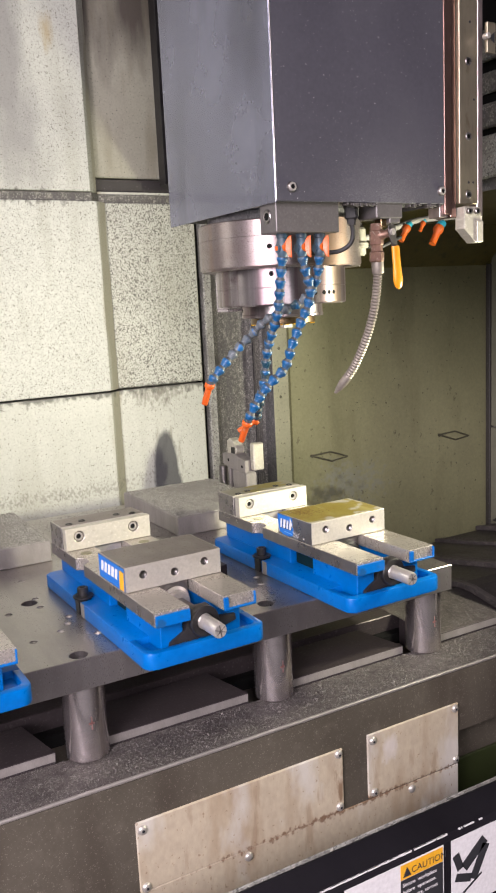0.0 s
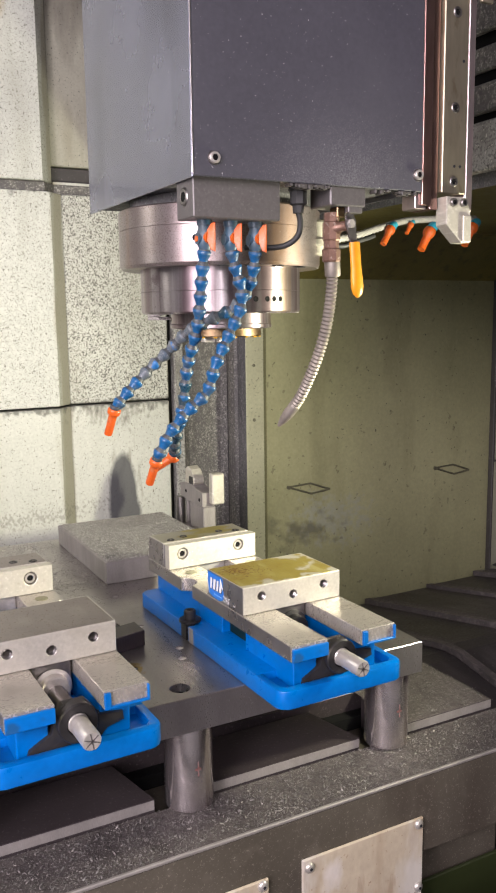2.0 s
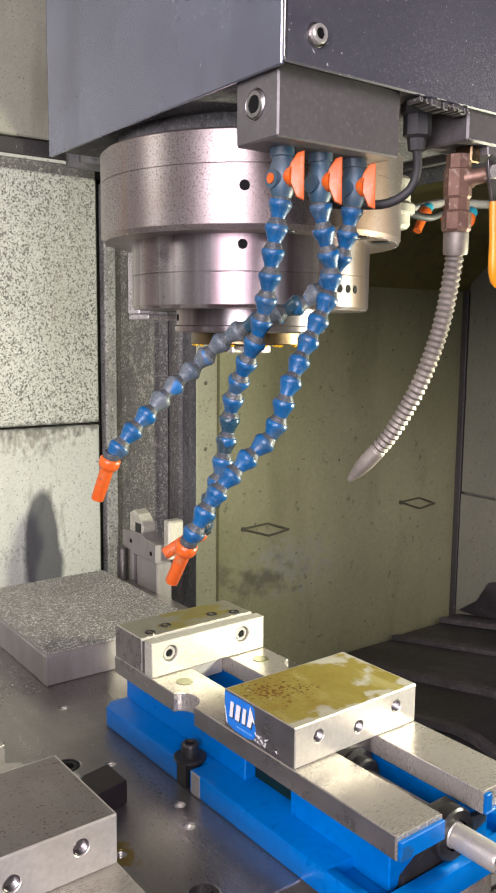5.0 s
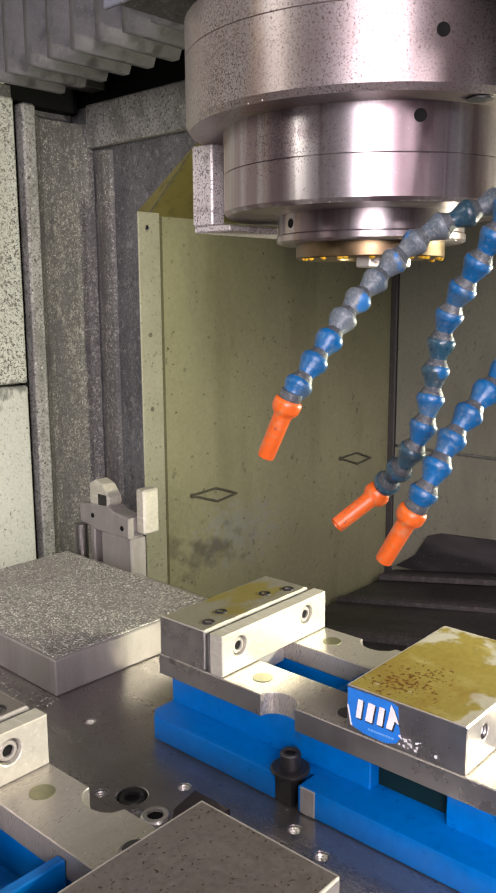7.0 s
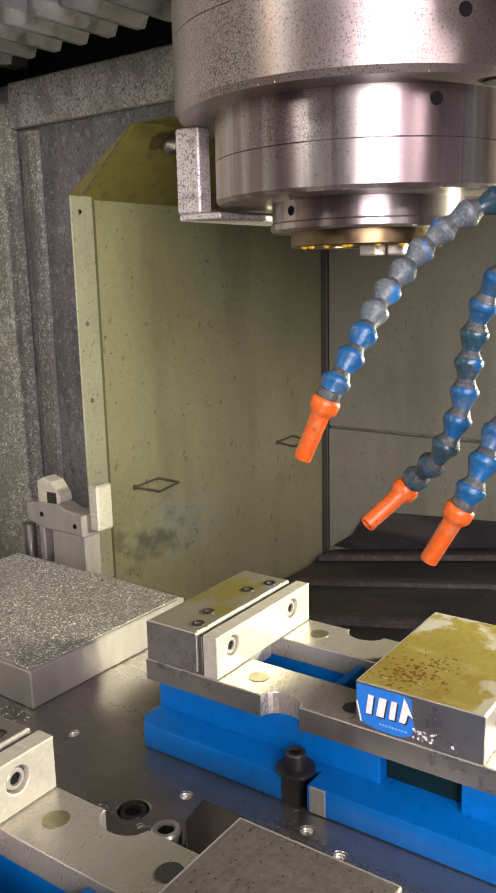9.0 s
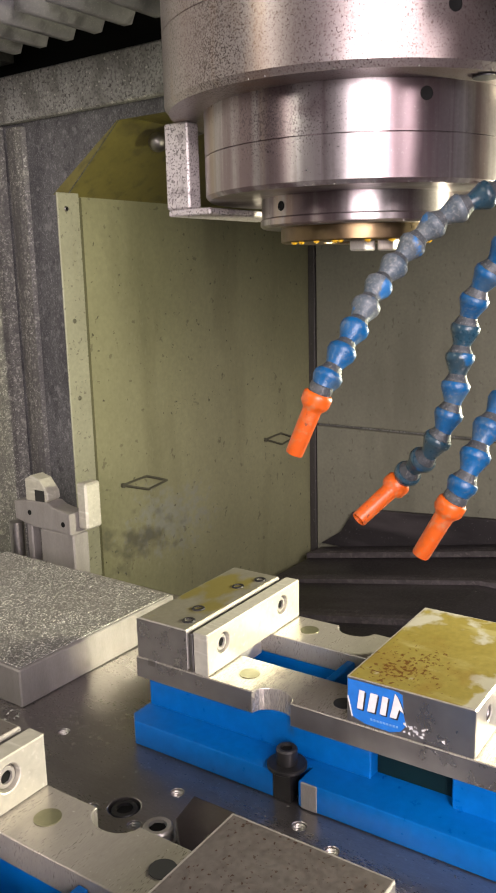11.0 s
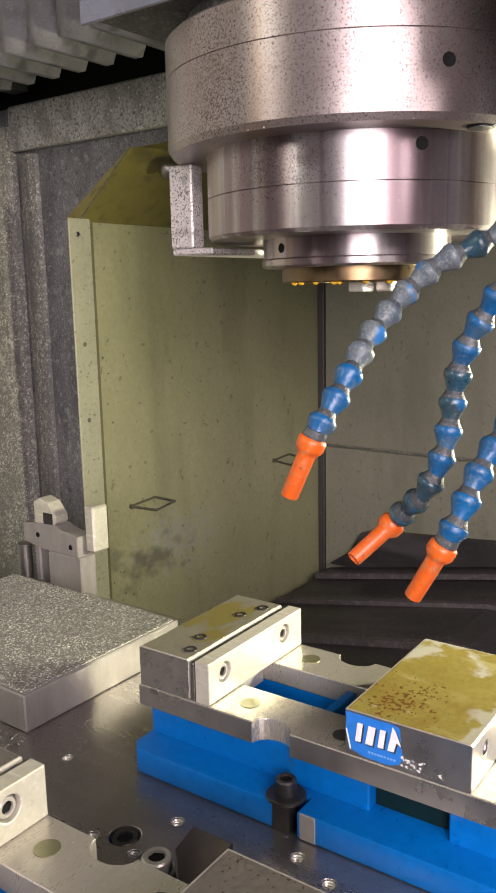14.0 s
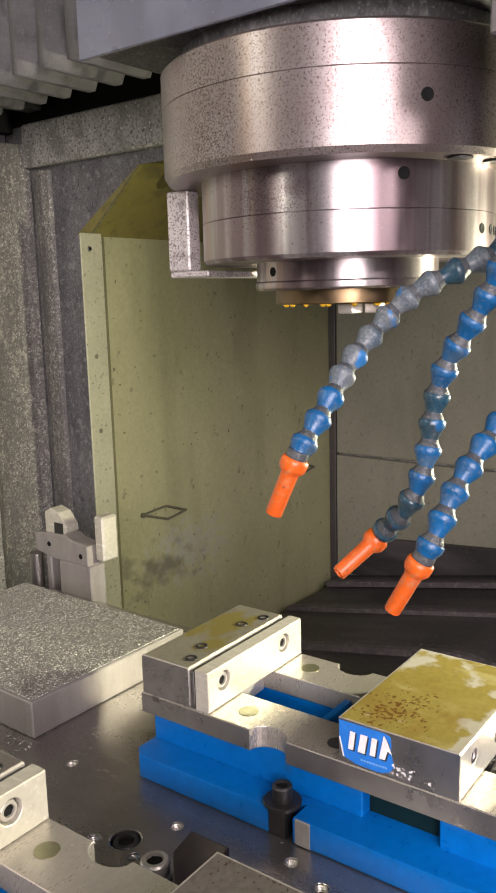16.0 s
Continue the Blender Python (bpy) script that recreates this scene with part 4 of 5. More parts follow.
cover_panel(-0.036, 0.160, 0.6655, 0.778, [(-0.026, 0.766), (0.151, 0.770), (-0.025, 0.675), (0.152, 0.675)], "beige cover plate with rust streaks")
part("side_skirt", box(0.1640, 1.20, FRONT + 0.034, FRONT + 0.040, 0.37, 0.641, 0.001), OLIVE_DARK, table, "dark olive green skirt beside the table")
part("lower_panel", box(-1.0, 0.160, FRONT - 0.0035, FRONT - 0.0004, 0.44, 0.6632, 0.001), BEIGE, table, "lower beige cover plate")
for x in (-0.262, 0.055, -0.62):
    part("screw", lathe([(0.0072, 0), (0.0068, 0.002), (0.0045, 0.0042), (0, 0.0048)], (x, FRONT - 0.0035, 0.652), 20, (0, -1, 0)), STEEL, table, smooth=50)
chips("metal_chips", [(-1.0, TABLE_END, FRONT + 0.004, -0.228, 0.8385)], 17000, 0.0013, "fine grey chips on the table ledge")
chips("metal_chips", [(-0.45, TABLE_END, FRONT + 0.006, -0.232, 0.8387)], 1500, 0.0024, "coarse curled chips on the table ledge")
part("end_crust", box(0.208, TABLE_END - 0.004, -0.2215, 0.018, 0.8520, 0.8533, 0.0004), CHIP_LEDGE, table, "crust of chips on the table end")
chips("metal_chips", [(0.21, TABLE_END, -0.215, 0.015, 0.8533)], 5000, 0.0013, "fine grey chips on the table end")

# ---- fixture plate on its risers ----
TOP = 1.0
plate = thing("fixture_plate", (-0.3, 0.1, 0.955), "thick ground steel fixture plate with drilled holes", "fixture plate")
TAPPED = ((-0.112, 0.143), (-0.178, 0.038), (-0.125, -0.007), (-0.175, -0.006), (-0.106, -0.113), (-0.117, -0.148), (-0.459, 0.019), (-0.463, -0.026), (-0.454, 0.128),
          (-0.515, -0.029), (-0.512, -0.165), (-0.437, -0.095), (-0.465, -0.147), (-0.448, -0.123), (-0.422, -0.187), (-0.187, -0.148), (-0.205, 0.10))
BORES = ((-0.163, 0.016), (-0.473, 0.004), (-0.471, -0.248), (-0.157, -0.233))
part("slab", drilled(-0.95, 0.206, -0.265, 0.56, 0.9545, TOP, [(x, y, 0.0062, 0.022) for x, y in TAPPED] + [(x, y, 0.0142, 0.020) for x, y in BORES], "z", 0.0012), PLATE, plate)
for x, y in TAPPED:
    thread(plate, (x, y, TOP), (0, 0, 1), 0.0062)
for x, y in BORES[1:]:
    cap_screw(plate, (x, y, TOP - 0.0195), (0, 0, 1), 0.0105, 0.004, BLACK_STEEL, "bolt")
cap_screw(plate, (BORES[0][0], BORES[0][1], TOP - 0.010), (0, 0, 1), 0.0115, 0.001, BLACK_STEEL, "bolt")
for x in (-0.30, -0.02):
    part("side_hole", lathe([(0, 0), (0.003, 0), (0.003, 0.0004), (0, 0.0004)], (x, -0.265, 0.985), 14, (0, -1, 0)), BLACK, plate)

riser = thing("riser_post", (-0.463, -0.226, 0.8385), "turned steel riser post under the fixture plate", "riser post", "risers under the plate")
part("post", lathe([(0, 0), (0.030, 0), (0.0318, 0.002), (0.0318, 0.1125), (0.030, 0.1145), (0, 0.1145)], (-0.463, -0.226, 0.8395), 40), RISER, riser, smooth=35)
for z, h, w in ((0.889, 0.020, 0.0012), (0.897, 0.003, 0.0045)):
    mark = lathe([(0.0320, 0.0), (0.0320, h)], (-0.463, -0.226, z), 288)
    bmesh.ops.delete(mark, geom=[v for v in mark.verts if not (abs(v.co.x + 0.4635) < w and v.co.y < -0.226)], context="VERTS")
    part("paint_mark", mark, RED_MARK, riser, "faded red paint mark")
for x in (-0.781, -0.145, 0.173):
    copy_thing(riser, pose(x, -0.226, 0.8385))
for x in (-0.781, -0.463, -0.145, 0.15):
    copy_thing(riser, pose(x, 0.45, 0.8535))

# ---- blocks on the back of the plate ----
def steel_block(x0, x1, y0, y1, label):
    t = thing("steel_block", ((x0 + x1) / 2, (y0 + y1) / 2, TOP), label, "steel block", "blocks on the plate")
    part("body", box(x0, x1, y0, y1, TOP, 1.040, 0.0015), BLOCK_STEEL, t)
    part("crust", box(x0 + 0.004, x1 - 0.004, y0 + 0.004, y1 - 0.004, 1.0395, 1.0412, 0.0006), CHIP_BED, t, "crust of fine chips")
    return t


steel_block(-0.105, 0.128, 0.210, 0.52, "flat steel block covered with fine chips")
steel_block(-0.86, -0.372, 0.215, 0.50, "long steel block covered with fine chips")
chips("metal_chips", [(-0.10, 0.124, 0.216, 0.515, 1.0412), (-0.85, -0.378, 0.22, 0.495, 1.0412), (-0.365, -0.112, 0.20, 0.55, TOP)], 12000, 0.0018, "fine grey chips on the steel blocks", CHIP_BED)
chips("metal_chips", [(-0.10, 0.124, 0.216, 0.515, 1.0412), (-0.85, -0.378, 0.22, 0.495, 1.0412)], 350, 0.0028, "curled grey chips on the steel blocks")
chips("metal_chips", [(-0.52, 0.20, -0.26, 0.20, TOP), (-0.10, 0.02, 0.15, 0.21, TOP), (-0.075, 0.075, -0.13, -0.07, 1.0782)], 420, 0.0013, "few tiny chips on the fixture plate")

# ---- probe bracket behind the plate ----
br = thing("bracket_post", (0.205, 0.5, 0.8525), "grey forked bracket on an upright post", "bracket")
part("post", box(0.200, 0.230, 0.460, 0.532, 0.853, 1.052, 0.002), BLOCK_STEEL, br)
part("crossbar", prism([(0.466, 1.052), (0.466, 1.083), (0.500, 1.088), (0.512, 1.094), (0.560, 1.092), (0.586, 1.088), (0.586, 1.060), (0.545, 1.052)], 0.200, 0.230, 0.002, "x"), BLOCK_STEEL, br)
part("block", box(0.216, 0.246, 0.446, 0.466, 1.058, 1.127, 0.003), CLIP_ALU, br, "pale aluminium stop block")
part("prong", prism([(0.520, 1.088), (0.513, 1.098), (0.514, 1.108), (0.530, 1.126), (0.548, 1.131), (0.562, 1.124), (0.562, 1.088)], 0.203, 0.228, 0.002, "x"), CLIP_ALU, br, "rounded aluminium prong")
# dark sheet on the prong paints the shaded inside of its slot
part("prong_slot", box(0.2022, 0.2034, 0.520, 0.540, 1.0885, 1.1100), BLACK_STEEL, br, "dark slot in the prong")
for yy, zz in ((0.480, 1.066), (0.552, 1.074)):
    part("pin_hole", lathe([(0, 0), (0.004, 0), (0.004, 0.0005), (0, 0.0005)], (0.1998, yy, zz), 14, (-1, 0, 0)), BLACK, br)
part("cylinder", rod((0.200, 0.585, 0.98), (0.200, 0.585, 1.055), 0.011), STEEL_DARK, br, smooth=40)
part("rear_post", box(0.205, 0.222, 0.556, 0.568, 0.853, 1.058, 0.002), BLOCK_STEEL, br)


# ---- vises ----
def rounded(x0, x1, y0, y1, r, n=5):
    out = []
    for cx, cy, a0 in ((x1 - r, y1 - r, 0), (x0 + r, y1 - r, 90), (x0 + r, y0 + r, 180), (x1 - r, y0 + r, 270)):
        for i in range(n + 1):
            a = radians(a0 + 90 * i / n)
            out.append((cx + r * math.cos(a), cy + r * math.sin(a)))
    return out


def vise(cx, cy, opening, jaw_top, label, full_sticker):
    """A machine vise: its fixed jaw face lies at cy, its screw points to the front."""
    t = thing("machine_vise", (cx, cy, TOP), label, "machine vise", "vises on the plate")

    def at(bm):
        return spun(bm, Matrix.Translation((cx, cy, TOP)))

    # flange with notches for the hold-down screws
    W, B, F = 0.093, 0.083, -0.353
    r = 0.016
    notch = ((-0.0985, -0.074),)
    left = []
    for a, b in notch:
        left = [(-W, b), (-W + 0.022, b), (-W + 0.022, a), (-W, a)]
    outline = [(-W + 0.010, B), (-W, B - 0.010)] + left
    outline += [(-W + r - r * math.cos(radians(k)), F + r - r * math.sin(radians(k))) for k in (0, 22, 45, 68, 90)]
    outline += [(W - r + r * math.sin(radians(k)), F + r - r * math.cos(radians(k))) for k in (0, 22, 45, 68, 90)]
    outline += [(-x, y) for x, y in reversed(left)] + [(W, B - 0.010), (W - 0.010, B)]
    part("body", at(box(-W + 0.0096, W - 0.0096, F + 0.0130, F + 0.0625, 0.0006, 0.0140)), BLUE, t, "bright blue enamelled casting")
    # raised flange, open towards the front as a shallow tray with a rim
    Y = F + 0.062
    rear = [q for q in outline if q[1] > Y]
    half = len(rear) // 2
    part("flange", at(prism(rear[:half] + [(-W, Y), (W, Y)] + rear[half:], 0.0006, 0.024, 0.0016)), BLUE, t, smooth=30)
    front = [q for q in outline if q[1] < F + r + 0.001]
    rim = [(-W, Y - 0.0002)] + front + [(W, Y - 0.0002), (W - 0.010, Y - 0.0002), (W - 0.010, F + 0.020), (W - 0.016, F + 0.0135), (-W + 0.016, F + 0.0135), (-W + 0.010, F + 0.020), (-W + 0.010, Y - 0.0002)]
    part("rim", at(prism(rim, 0.0006, 0.024, 0.0016)), BLUE, t, smooth=30)
    for s in (-1, 1):
        for y0, y1, z0, z1 in ((-0.146, 0.081, 0.0235, 0.0578), (-0.212, -0.146, 0.049, 0.0578), (-0.331, -0.212, 0.0142, 0.0578)):
            x = sorted((s * 0.062, s * 0.028))
            part("web", at(box(x[0], x[1], y0, y1, z0, z1, 0.0012)), BLUE, t)
    part("slot_floor", at(box(-0.0278, 0.0278, -0.290, 0.081, 0.018, 0.030, 0.001)), BLUE, t)
    part("cross_bar", at(box(-0.0256, 0.0256, -0.088, -0.080, 0.03, 0.072, 0.001)), BLUE, t, "blue cross bar in the slot")
    part("tray_grime", at(prism(rounded(-0.058, 0.050, F + 0.016, F + 0.060, 0.008), 0.0139, 0.0148)), TRAY_GRIME, t, "oily chip-strewn tray floor")
    for s in (-1, 1):
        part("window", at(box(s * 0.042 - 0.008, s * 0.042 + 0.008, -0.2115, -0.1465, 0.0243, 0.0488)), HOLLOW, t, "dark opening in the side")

    # ground bed rails with a scallop for the hold-down screws
    for s in (-1, 1):
        arc = [(-0.077 + 0.0145 * math.sin(radians(k)), -0.0635 - 0.0185 * math.cos(radians(k))) for k in range(0, 181, 15)]
        out = [(-0.077, F + 0.002)] + arc + [(-0.077, 0.0815), (-0.026, 0.0815), (-0.026, F + 0.002)]
        rail = part("bed_rail", at(prism([(x * (1 if s < 0 else -1), y) for x, y in out], 0.058, 0.078, 0.0008)), RAIL, t, "ground steel bed rail")
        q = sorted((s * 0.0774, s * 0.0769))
        # thin dark sheets put the dim reflection on the rail sides
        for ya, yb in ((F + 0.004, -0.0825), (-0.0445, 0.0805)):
            part("rail_side", at(box(q[0], q[1], ya, yb, 0.0588, 0.0772)), STEEL_SIDE, rail, "thin side sheet coloured dark like a dim reflection")
        e = box(-0.0765, -0.0262, F - 0.0018, F + 0.0021, 0.0585, 0.0745, 0.0006) if s < 0 else \
            merge(box(0.0262, 0.0765, F - 0.0018, F + 0.0021, 0.0585, 0.0612, 0.0006), box(0.0262, 0.0332, F - 0.0018, F + 0.0021, 0.0612, 0.0765, 0.0006),
                  box(0.0745, 0.0765, F - 0.0018, F + 0.0021, 0.0612, 0.0765, 0.0006))
        part("rail_end", at(e), BLUE, rail, "blue painted rail end")
        part("side_plug", at(lathe([(0, 0), (0.009, 0), (0.009, 0.0006), (0, 0.0006)], (s * 0.052, -0.026, 0.078), 24)), OLIVE_PLUG, rail, smooth=40)
        part("edge_plug", at(lathe([(0, 0), (0.0085, 0), (0.0085, 0.0006), (0, 0.0006)], (s * 0.055, -0.119, 0.078), 24)), INK, rail, smooth=40)
    part("bed_bridge", at(box(-0.0255, 0.0255, 0.012, 0.081, 0.056, 0.0775, 0.001)), STEEL, t)

    # fixed jaw and its plate
    fj = part("fixed_jaw", at(box(-0.0765, 0.0765, 0.0225, 0.079, 0.0785, 0.1155, 0.0012)), STEEL, t)
    part("jaw_key", at(box(-0.0775, 0.0775, 0.058, 0.068, 0.072, 0.0784, 0.0008)), STEEL_DARK, fj)
    part("jaw_patina", at(box(-0.0745, 0.0745, 0.0245, 0.077, 0.1152, 0.1158)), FIXED_TOP if jaw_top is STAINED else jaw_top, fj, "oil-stained top")
    for x in (-0.058, -0.032, 0.032, 0.058):
        cap_screw(fj, Vector((cx + x, cy + (0.034 if abs(x) > 0.05 else 0.043), TOP + 0.1154)), (0, 0, 1), 0.0062, -0.0028, BLACK_STEEL)
    part("jaw_side", at(box(-0.0770, -0.0764, 0.0227, 0.0788, 0.0788, 0.1152)), STEEL_SIDE, fj, "thin side sheet coloured dark like a dim reflection")
    jp = part("jaw_plate", at(drilled(-0.0765, 0.0765, 0.0, 0.0145, 0.0785, 0.1165, [(-0.053, 0.101, 0.0102, 0.009), (0.045, 0.101, 0.0102, 0.009)], "y", 0.0008)), CLIP_ALU, t, "pale ground jaw plate")
    part("jaw_shim", at(box(-0.0765, 0.0765, 0.0160, 0.0205, 0.0785, 0.1142, 0.0006)), STEEL_DARK, t, "thin plate behind the jaw plate")
    for x in (-0.049, 0.049):
        cap_screw(jp, Vector((cx + x - 0.004, cy + 0.0085, TOP + 0.101)), (0, -1, 0), 0.0077, 0.001, STEEL)

    # movable jaw
    y1, y0 = -opening, -opening - 0.1005
    mj = part("movable_jaw", at(drilled(-0.0765, 0.0765, y0, y1, 0.0785, 0.1155, [(-0.049, 0.101, 0.0066, 0.022), (0.0, 0.095, 0.0066, 0.022), (0.049, 0.101, 0.0066, 0.022)], "y", 0.001)), STEEL, t)
    part("jaw_patina", at(box(-0.075, 0.075, y0 + 0.0015, y1 - 0.0015, 0.1152, 0.1158)), jaw_top, mj, "stained and spotted top")
    for x, z in ((-0.049, 0.101), (0.0, 0.095), (0.049, 0.101)):
        thread(mj, Vector((cx + x, cy + y0, TOP + z)), (0, -1, 0), 0.0066, material=STEEL_DARK)
    part("jaw_neck", at(box(-0.0235, 0.0235, y0 + 0.006, y1 - 0.01, 0.045, 0.0784, 0.002)), STEEL_DARK, mj)
    part("nut", at(lathe([(0, 0), (0.0215, 0), (0.0220, 0.003), (0.0175, 0.0045), (0.0175, 0.014), (0.0160, 0.016), (0, 0.016)], (0, y0 + 0.004, 0.050), 32, (0, -1, 0))), BLACK_STEEL if jaw_top is STAINED else STEEL, mj, "screw nut under the jaw")
    part("jaw_side", at(box(-0.0770, -0.0764, y0 + 0.0004, y1 - 0.0004, 0.0788, 0.1152)), STEEL_SIDE, mj, "thin side sheet coloured dark like a dim reflection")
    # sticker on the side of the movable jaw, with slanted plain bars
    sx = -0.0772

    def bar(y, z, w, h, lean, layer):
        q = [(y, z), (y - w, z), (y - w - lean, z + h), (y - lean, z + h)]
        return at(prism(q, sx - 0.0003 * layer - 0.0003, sx - 0.0003 * layer, 0.0, "x"))

    if full_sticker:
        st = part("sticker", bar(y1 - 0.001, 0.080, 0.098, 0.034, 0.0, 0), STICKER_BLUE, mj, "worn blue sticker with white bars")
        for k in range(5):
            part("white_bar", bar(y1 - 0.009 - 0.0135 * k, 0.0915, 0.0085, 0.016, 0.004, 1), WHITE, st)
        part("emblem", bar(y1 - 0.080, 0.0805, 0.016, 0.028, 0.002, 1), LABEL_YELLOW, st, "yellow emblem patch")
    else:
        def cut(points, layer):
            return at(prism([(y1 - u, w) for u, w in points], sx - 0.0003 * layer - 0.0003, sx - 0.0003 * layer, 0.0, "x"))

        st = part("sticker", cut([(0.001, 0.1000), (0.0045, 0.0840), (0.016, 0.0806), (0.036, 0.0800), (0.0445, 0.0830), (0.0485, 0.0885), (0.0465, 0.0975), (0.0455, 0.1125), (0.0400, 0.1142), (0.001, 0.1142)], 0), STICKER_BLUE, mj,
                  "torn remains of a blue sticker with white bars")
        for q in ([(0.009, 0.092), (0.0135, 0.092), (0.0155, 0.1075), (0.011, 0.1075)],
                  [(0.0175, 0.092), (0.0235, 0.092), (0.0262, 0.1075), (0.0202, 0.1075)],
                  [(0.0278, 0.0925), (0.0325, 0.0925), (0.0345, 0.1075), (0.0300, 0.1075)],
                  [(0.0360, 0.0925), (0.0410, 0.0925), (0.0432, 0.1005), (0.0470, 0.0985), (0.0428, 0.1085), (0.0400, 0.1125), (0.0388, 0.106)]):
            part("bar_edge", cut([(u + 0.0011, w - 0.0011) for u, w in q], 1), INK, st, "dark outline of the bar")
            part("white_bar", cut(q, 2), WHITE, st)
        part("peeled_edge", cut([(0.0006, 0.1000), (0.0042, 0.0840), (0.0054, 0.0838), (0.0018, 0.1000)], 1), WHITE, st, "white peeled edge")
        for k in range(9):
            part("small_bar", cut([(0.020 + 0.0026 * k, 0.0850), (0.0216 + 0.0026 * k, 0.0850), (0.0216 + 0.0026 * k, 0.0866), (0.020 + 0.0026 * k, 0.0866)], 1), LABEL_PALE, st)
        rs = random.Random(8)
        scraps = []
        for k in range(26):
            u, w, z = 0.046 + abs(rs.gauss(0, 0.012)), 0.085 + rs.uniform(-0.003, 0.006), rs.uniform(0.0006, 0.0022)
            scraps.append(cut([(u, w), (u + z, w + z * rs.uniform(-0.5, 0.5)), (u + z * 0.8, w + z), (u - z * 0.1, w + z * 0.7)], 1))
        part("paper_scrap", merge(*scraps), WHITE, mj, "white scraps of the torn sticker", kind="stuff")

    # lead screw and its black thrust bracket
    part("lead_screw", at(rod((0, -0.10, 0.047), (0, F + 0.010, 0.047), 0.0112, 28)), STEEL_DARK, t, "dull steel lead screw", smooth=35)
    part("screw_tip", at(lathe([(0, 0), (0.0112, 0), (0.0112, 0.004), (0.0104, 0.005), (0.0104, 0.0445), (0.0092, 0.0470), (0.0030, 0.0470), (0, 0.0455)], (0, F + 0.012, 0.047), 28, (0, -1, 0))), STEEL, t, "bright turned screw tip", smooth=35)
    for turn in (20, 80, 140):
        m = Matrix.Translation((0, F - 0.0350, 0.047)) @ pose(0, 0, 0, 0, turn, 0)
        part("end_mark", at(spun(box(-0.0088, 0.0088, -0.0003, 0.0004, -0.0006, 0.0006), m)), STEEL_DARK, t, "dull scratch across the screw end")
    k = []
    k.append(lathe([(0.0127, 0), (0.0205, 0), (0.022, 0.002), (0.022, 0.012), (0.0205, 0.014), (0.0127, 0.014)], (0, F + 0.021, 0.047), 28, (0, -1, 0)))
    k.append(prism([(-0.052, 0.0160), (-0.050, 0.0250), (-0.026, 0.038), (-0.021, 0.058), (-0.012, 0.0665), (0.012, 0.0665), (0.021, 0.056), (0.026, 0.047), (0.052, 0.044), (0.053, 0.035), (0.034, 0.030), (0.024, 0.020), (0.006, 0.0150)],
                   F + 0.0165, F + 0.030, 0.001, "y"))
    part("thrust_bracket", at(merge(*k)), BLACK_STEEL, t, "black cast thrust bracket with two wings", smooth=35)

    # hold-down screws in the side notches
    for s in (-1, 1):
        c = (cx + s * 0.0815, cy - 0.081, TOP)
        part("washer", lathe([(0, 0.0245), (0.0158, 0.0245), (0.0165, 0.0252), (0.0165, 0.0275), (0.0155, 0.0282), (0, 0.0282)], c, 28), BLACK_STEEL, t, smooth=35)
        cap_screw(t, Vector(c) + Vector((0, 0, 0.0282)), (0, 0, 1), 0.0088, 0.007, BLACK_STEEL, "hold_down_screw")
        part("clamp_leg", box(c[0] - 0.0075 + s * 0.004, c[0] + 0.0075 + s * 0.004, c[1] - 0.010, c[1] + 0.0065, TOP + 0.0005, TOP + 0.0245), BLACK_STEEL, t)
        w = sorted((cx + s * 0.0937, cx + s * 0.090))
        part("wedge", box(w[0], w[1], cy - 0.115, cy - 0.1005, TOP + 0.0008, TOP + 0.0236, 0.0006), BLOCK_STEEL, t, "bright steel packing")
    t.rotation_euler = (0, 0, radians(1.4))
    return t


vise(0.004, 0.0, 0.133, STAINED, "blue machine vise with yellow oil-stained steel jaws", False)
vise(-0.330, -0.007, 0.155, RUSTED, "blue machine vise with spotted steel jaws and a full sticker", True)
vise(-0.664, -0.010, 0.150, RUSTED, "blue machine vise with steel jaws at the plate's end", True)

# dark clamp block with its nut between the vises
cl = thing("clamp_block", (-0.170, -0.068, TOP), "black chamfered clamp block bolted beside the vise", "clamp")
part("body", prism([(-0.176, -0.050), (-0.147, -0.044), (-0.146, -0.082), (-0.197, -0.094), (-0.205, -0.078)], TOP + 0.0005, TOP + 0.024, 0.001), CLAMP_BROWN, cl)
nut = part("hex_nut", lathe([(0.0075, 0), (0.0155, 0), (0.0160, 0.001), (0.0160, 0.008), (0.0150, 0.0092), (0.0075, 0.0092)], (-0.186, -0.041, TOP + 0.0005), 6), STEEL, cl, "worn bright hex nut", smooth=25)
cap_screw(cl, (-0.186, -0.041, TOP + 0.0095), (0, 0, 1), 0.0115, 0.003, STEEL)

# ---- spindle head ----
AX, AY = -0.0368, -0.1244
head = thing("spindle_head", (AX, AY, 1.436), "spindle nose of turned steel rings speckled with grime", "spindle")


def ring(profile):
    return lathe(profile, (AX, AY, 0), 96)


ur = part("upper_ring", ring([(0.05, 1.5985), (0.131, 1.5985), (0.1334, 1.5965), (0.1334, 1.5729), (0.1327, 1.5725), (0.1334, 1.5721), (0.1334, 1.5285), (0.1305, 1.5245), (0.05, 1.5245)]),
          SPECKLED, head, "big speckled steel ring", smooth=25)
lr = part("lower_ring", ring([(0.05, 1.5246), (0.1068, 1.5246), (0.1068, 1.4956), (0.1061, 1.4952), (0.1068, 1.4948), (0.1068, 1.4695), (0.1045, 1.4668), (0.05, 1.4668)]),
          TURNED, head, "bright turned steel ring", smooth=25)
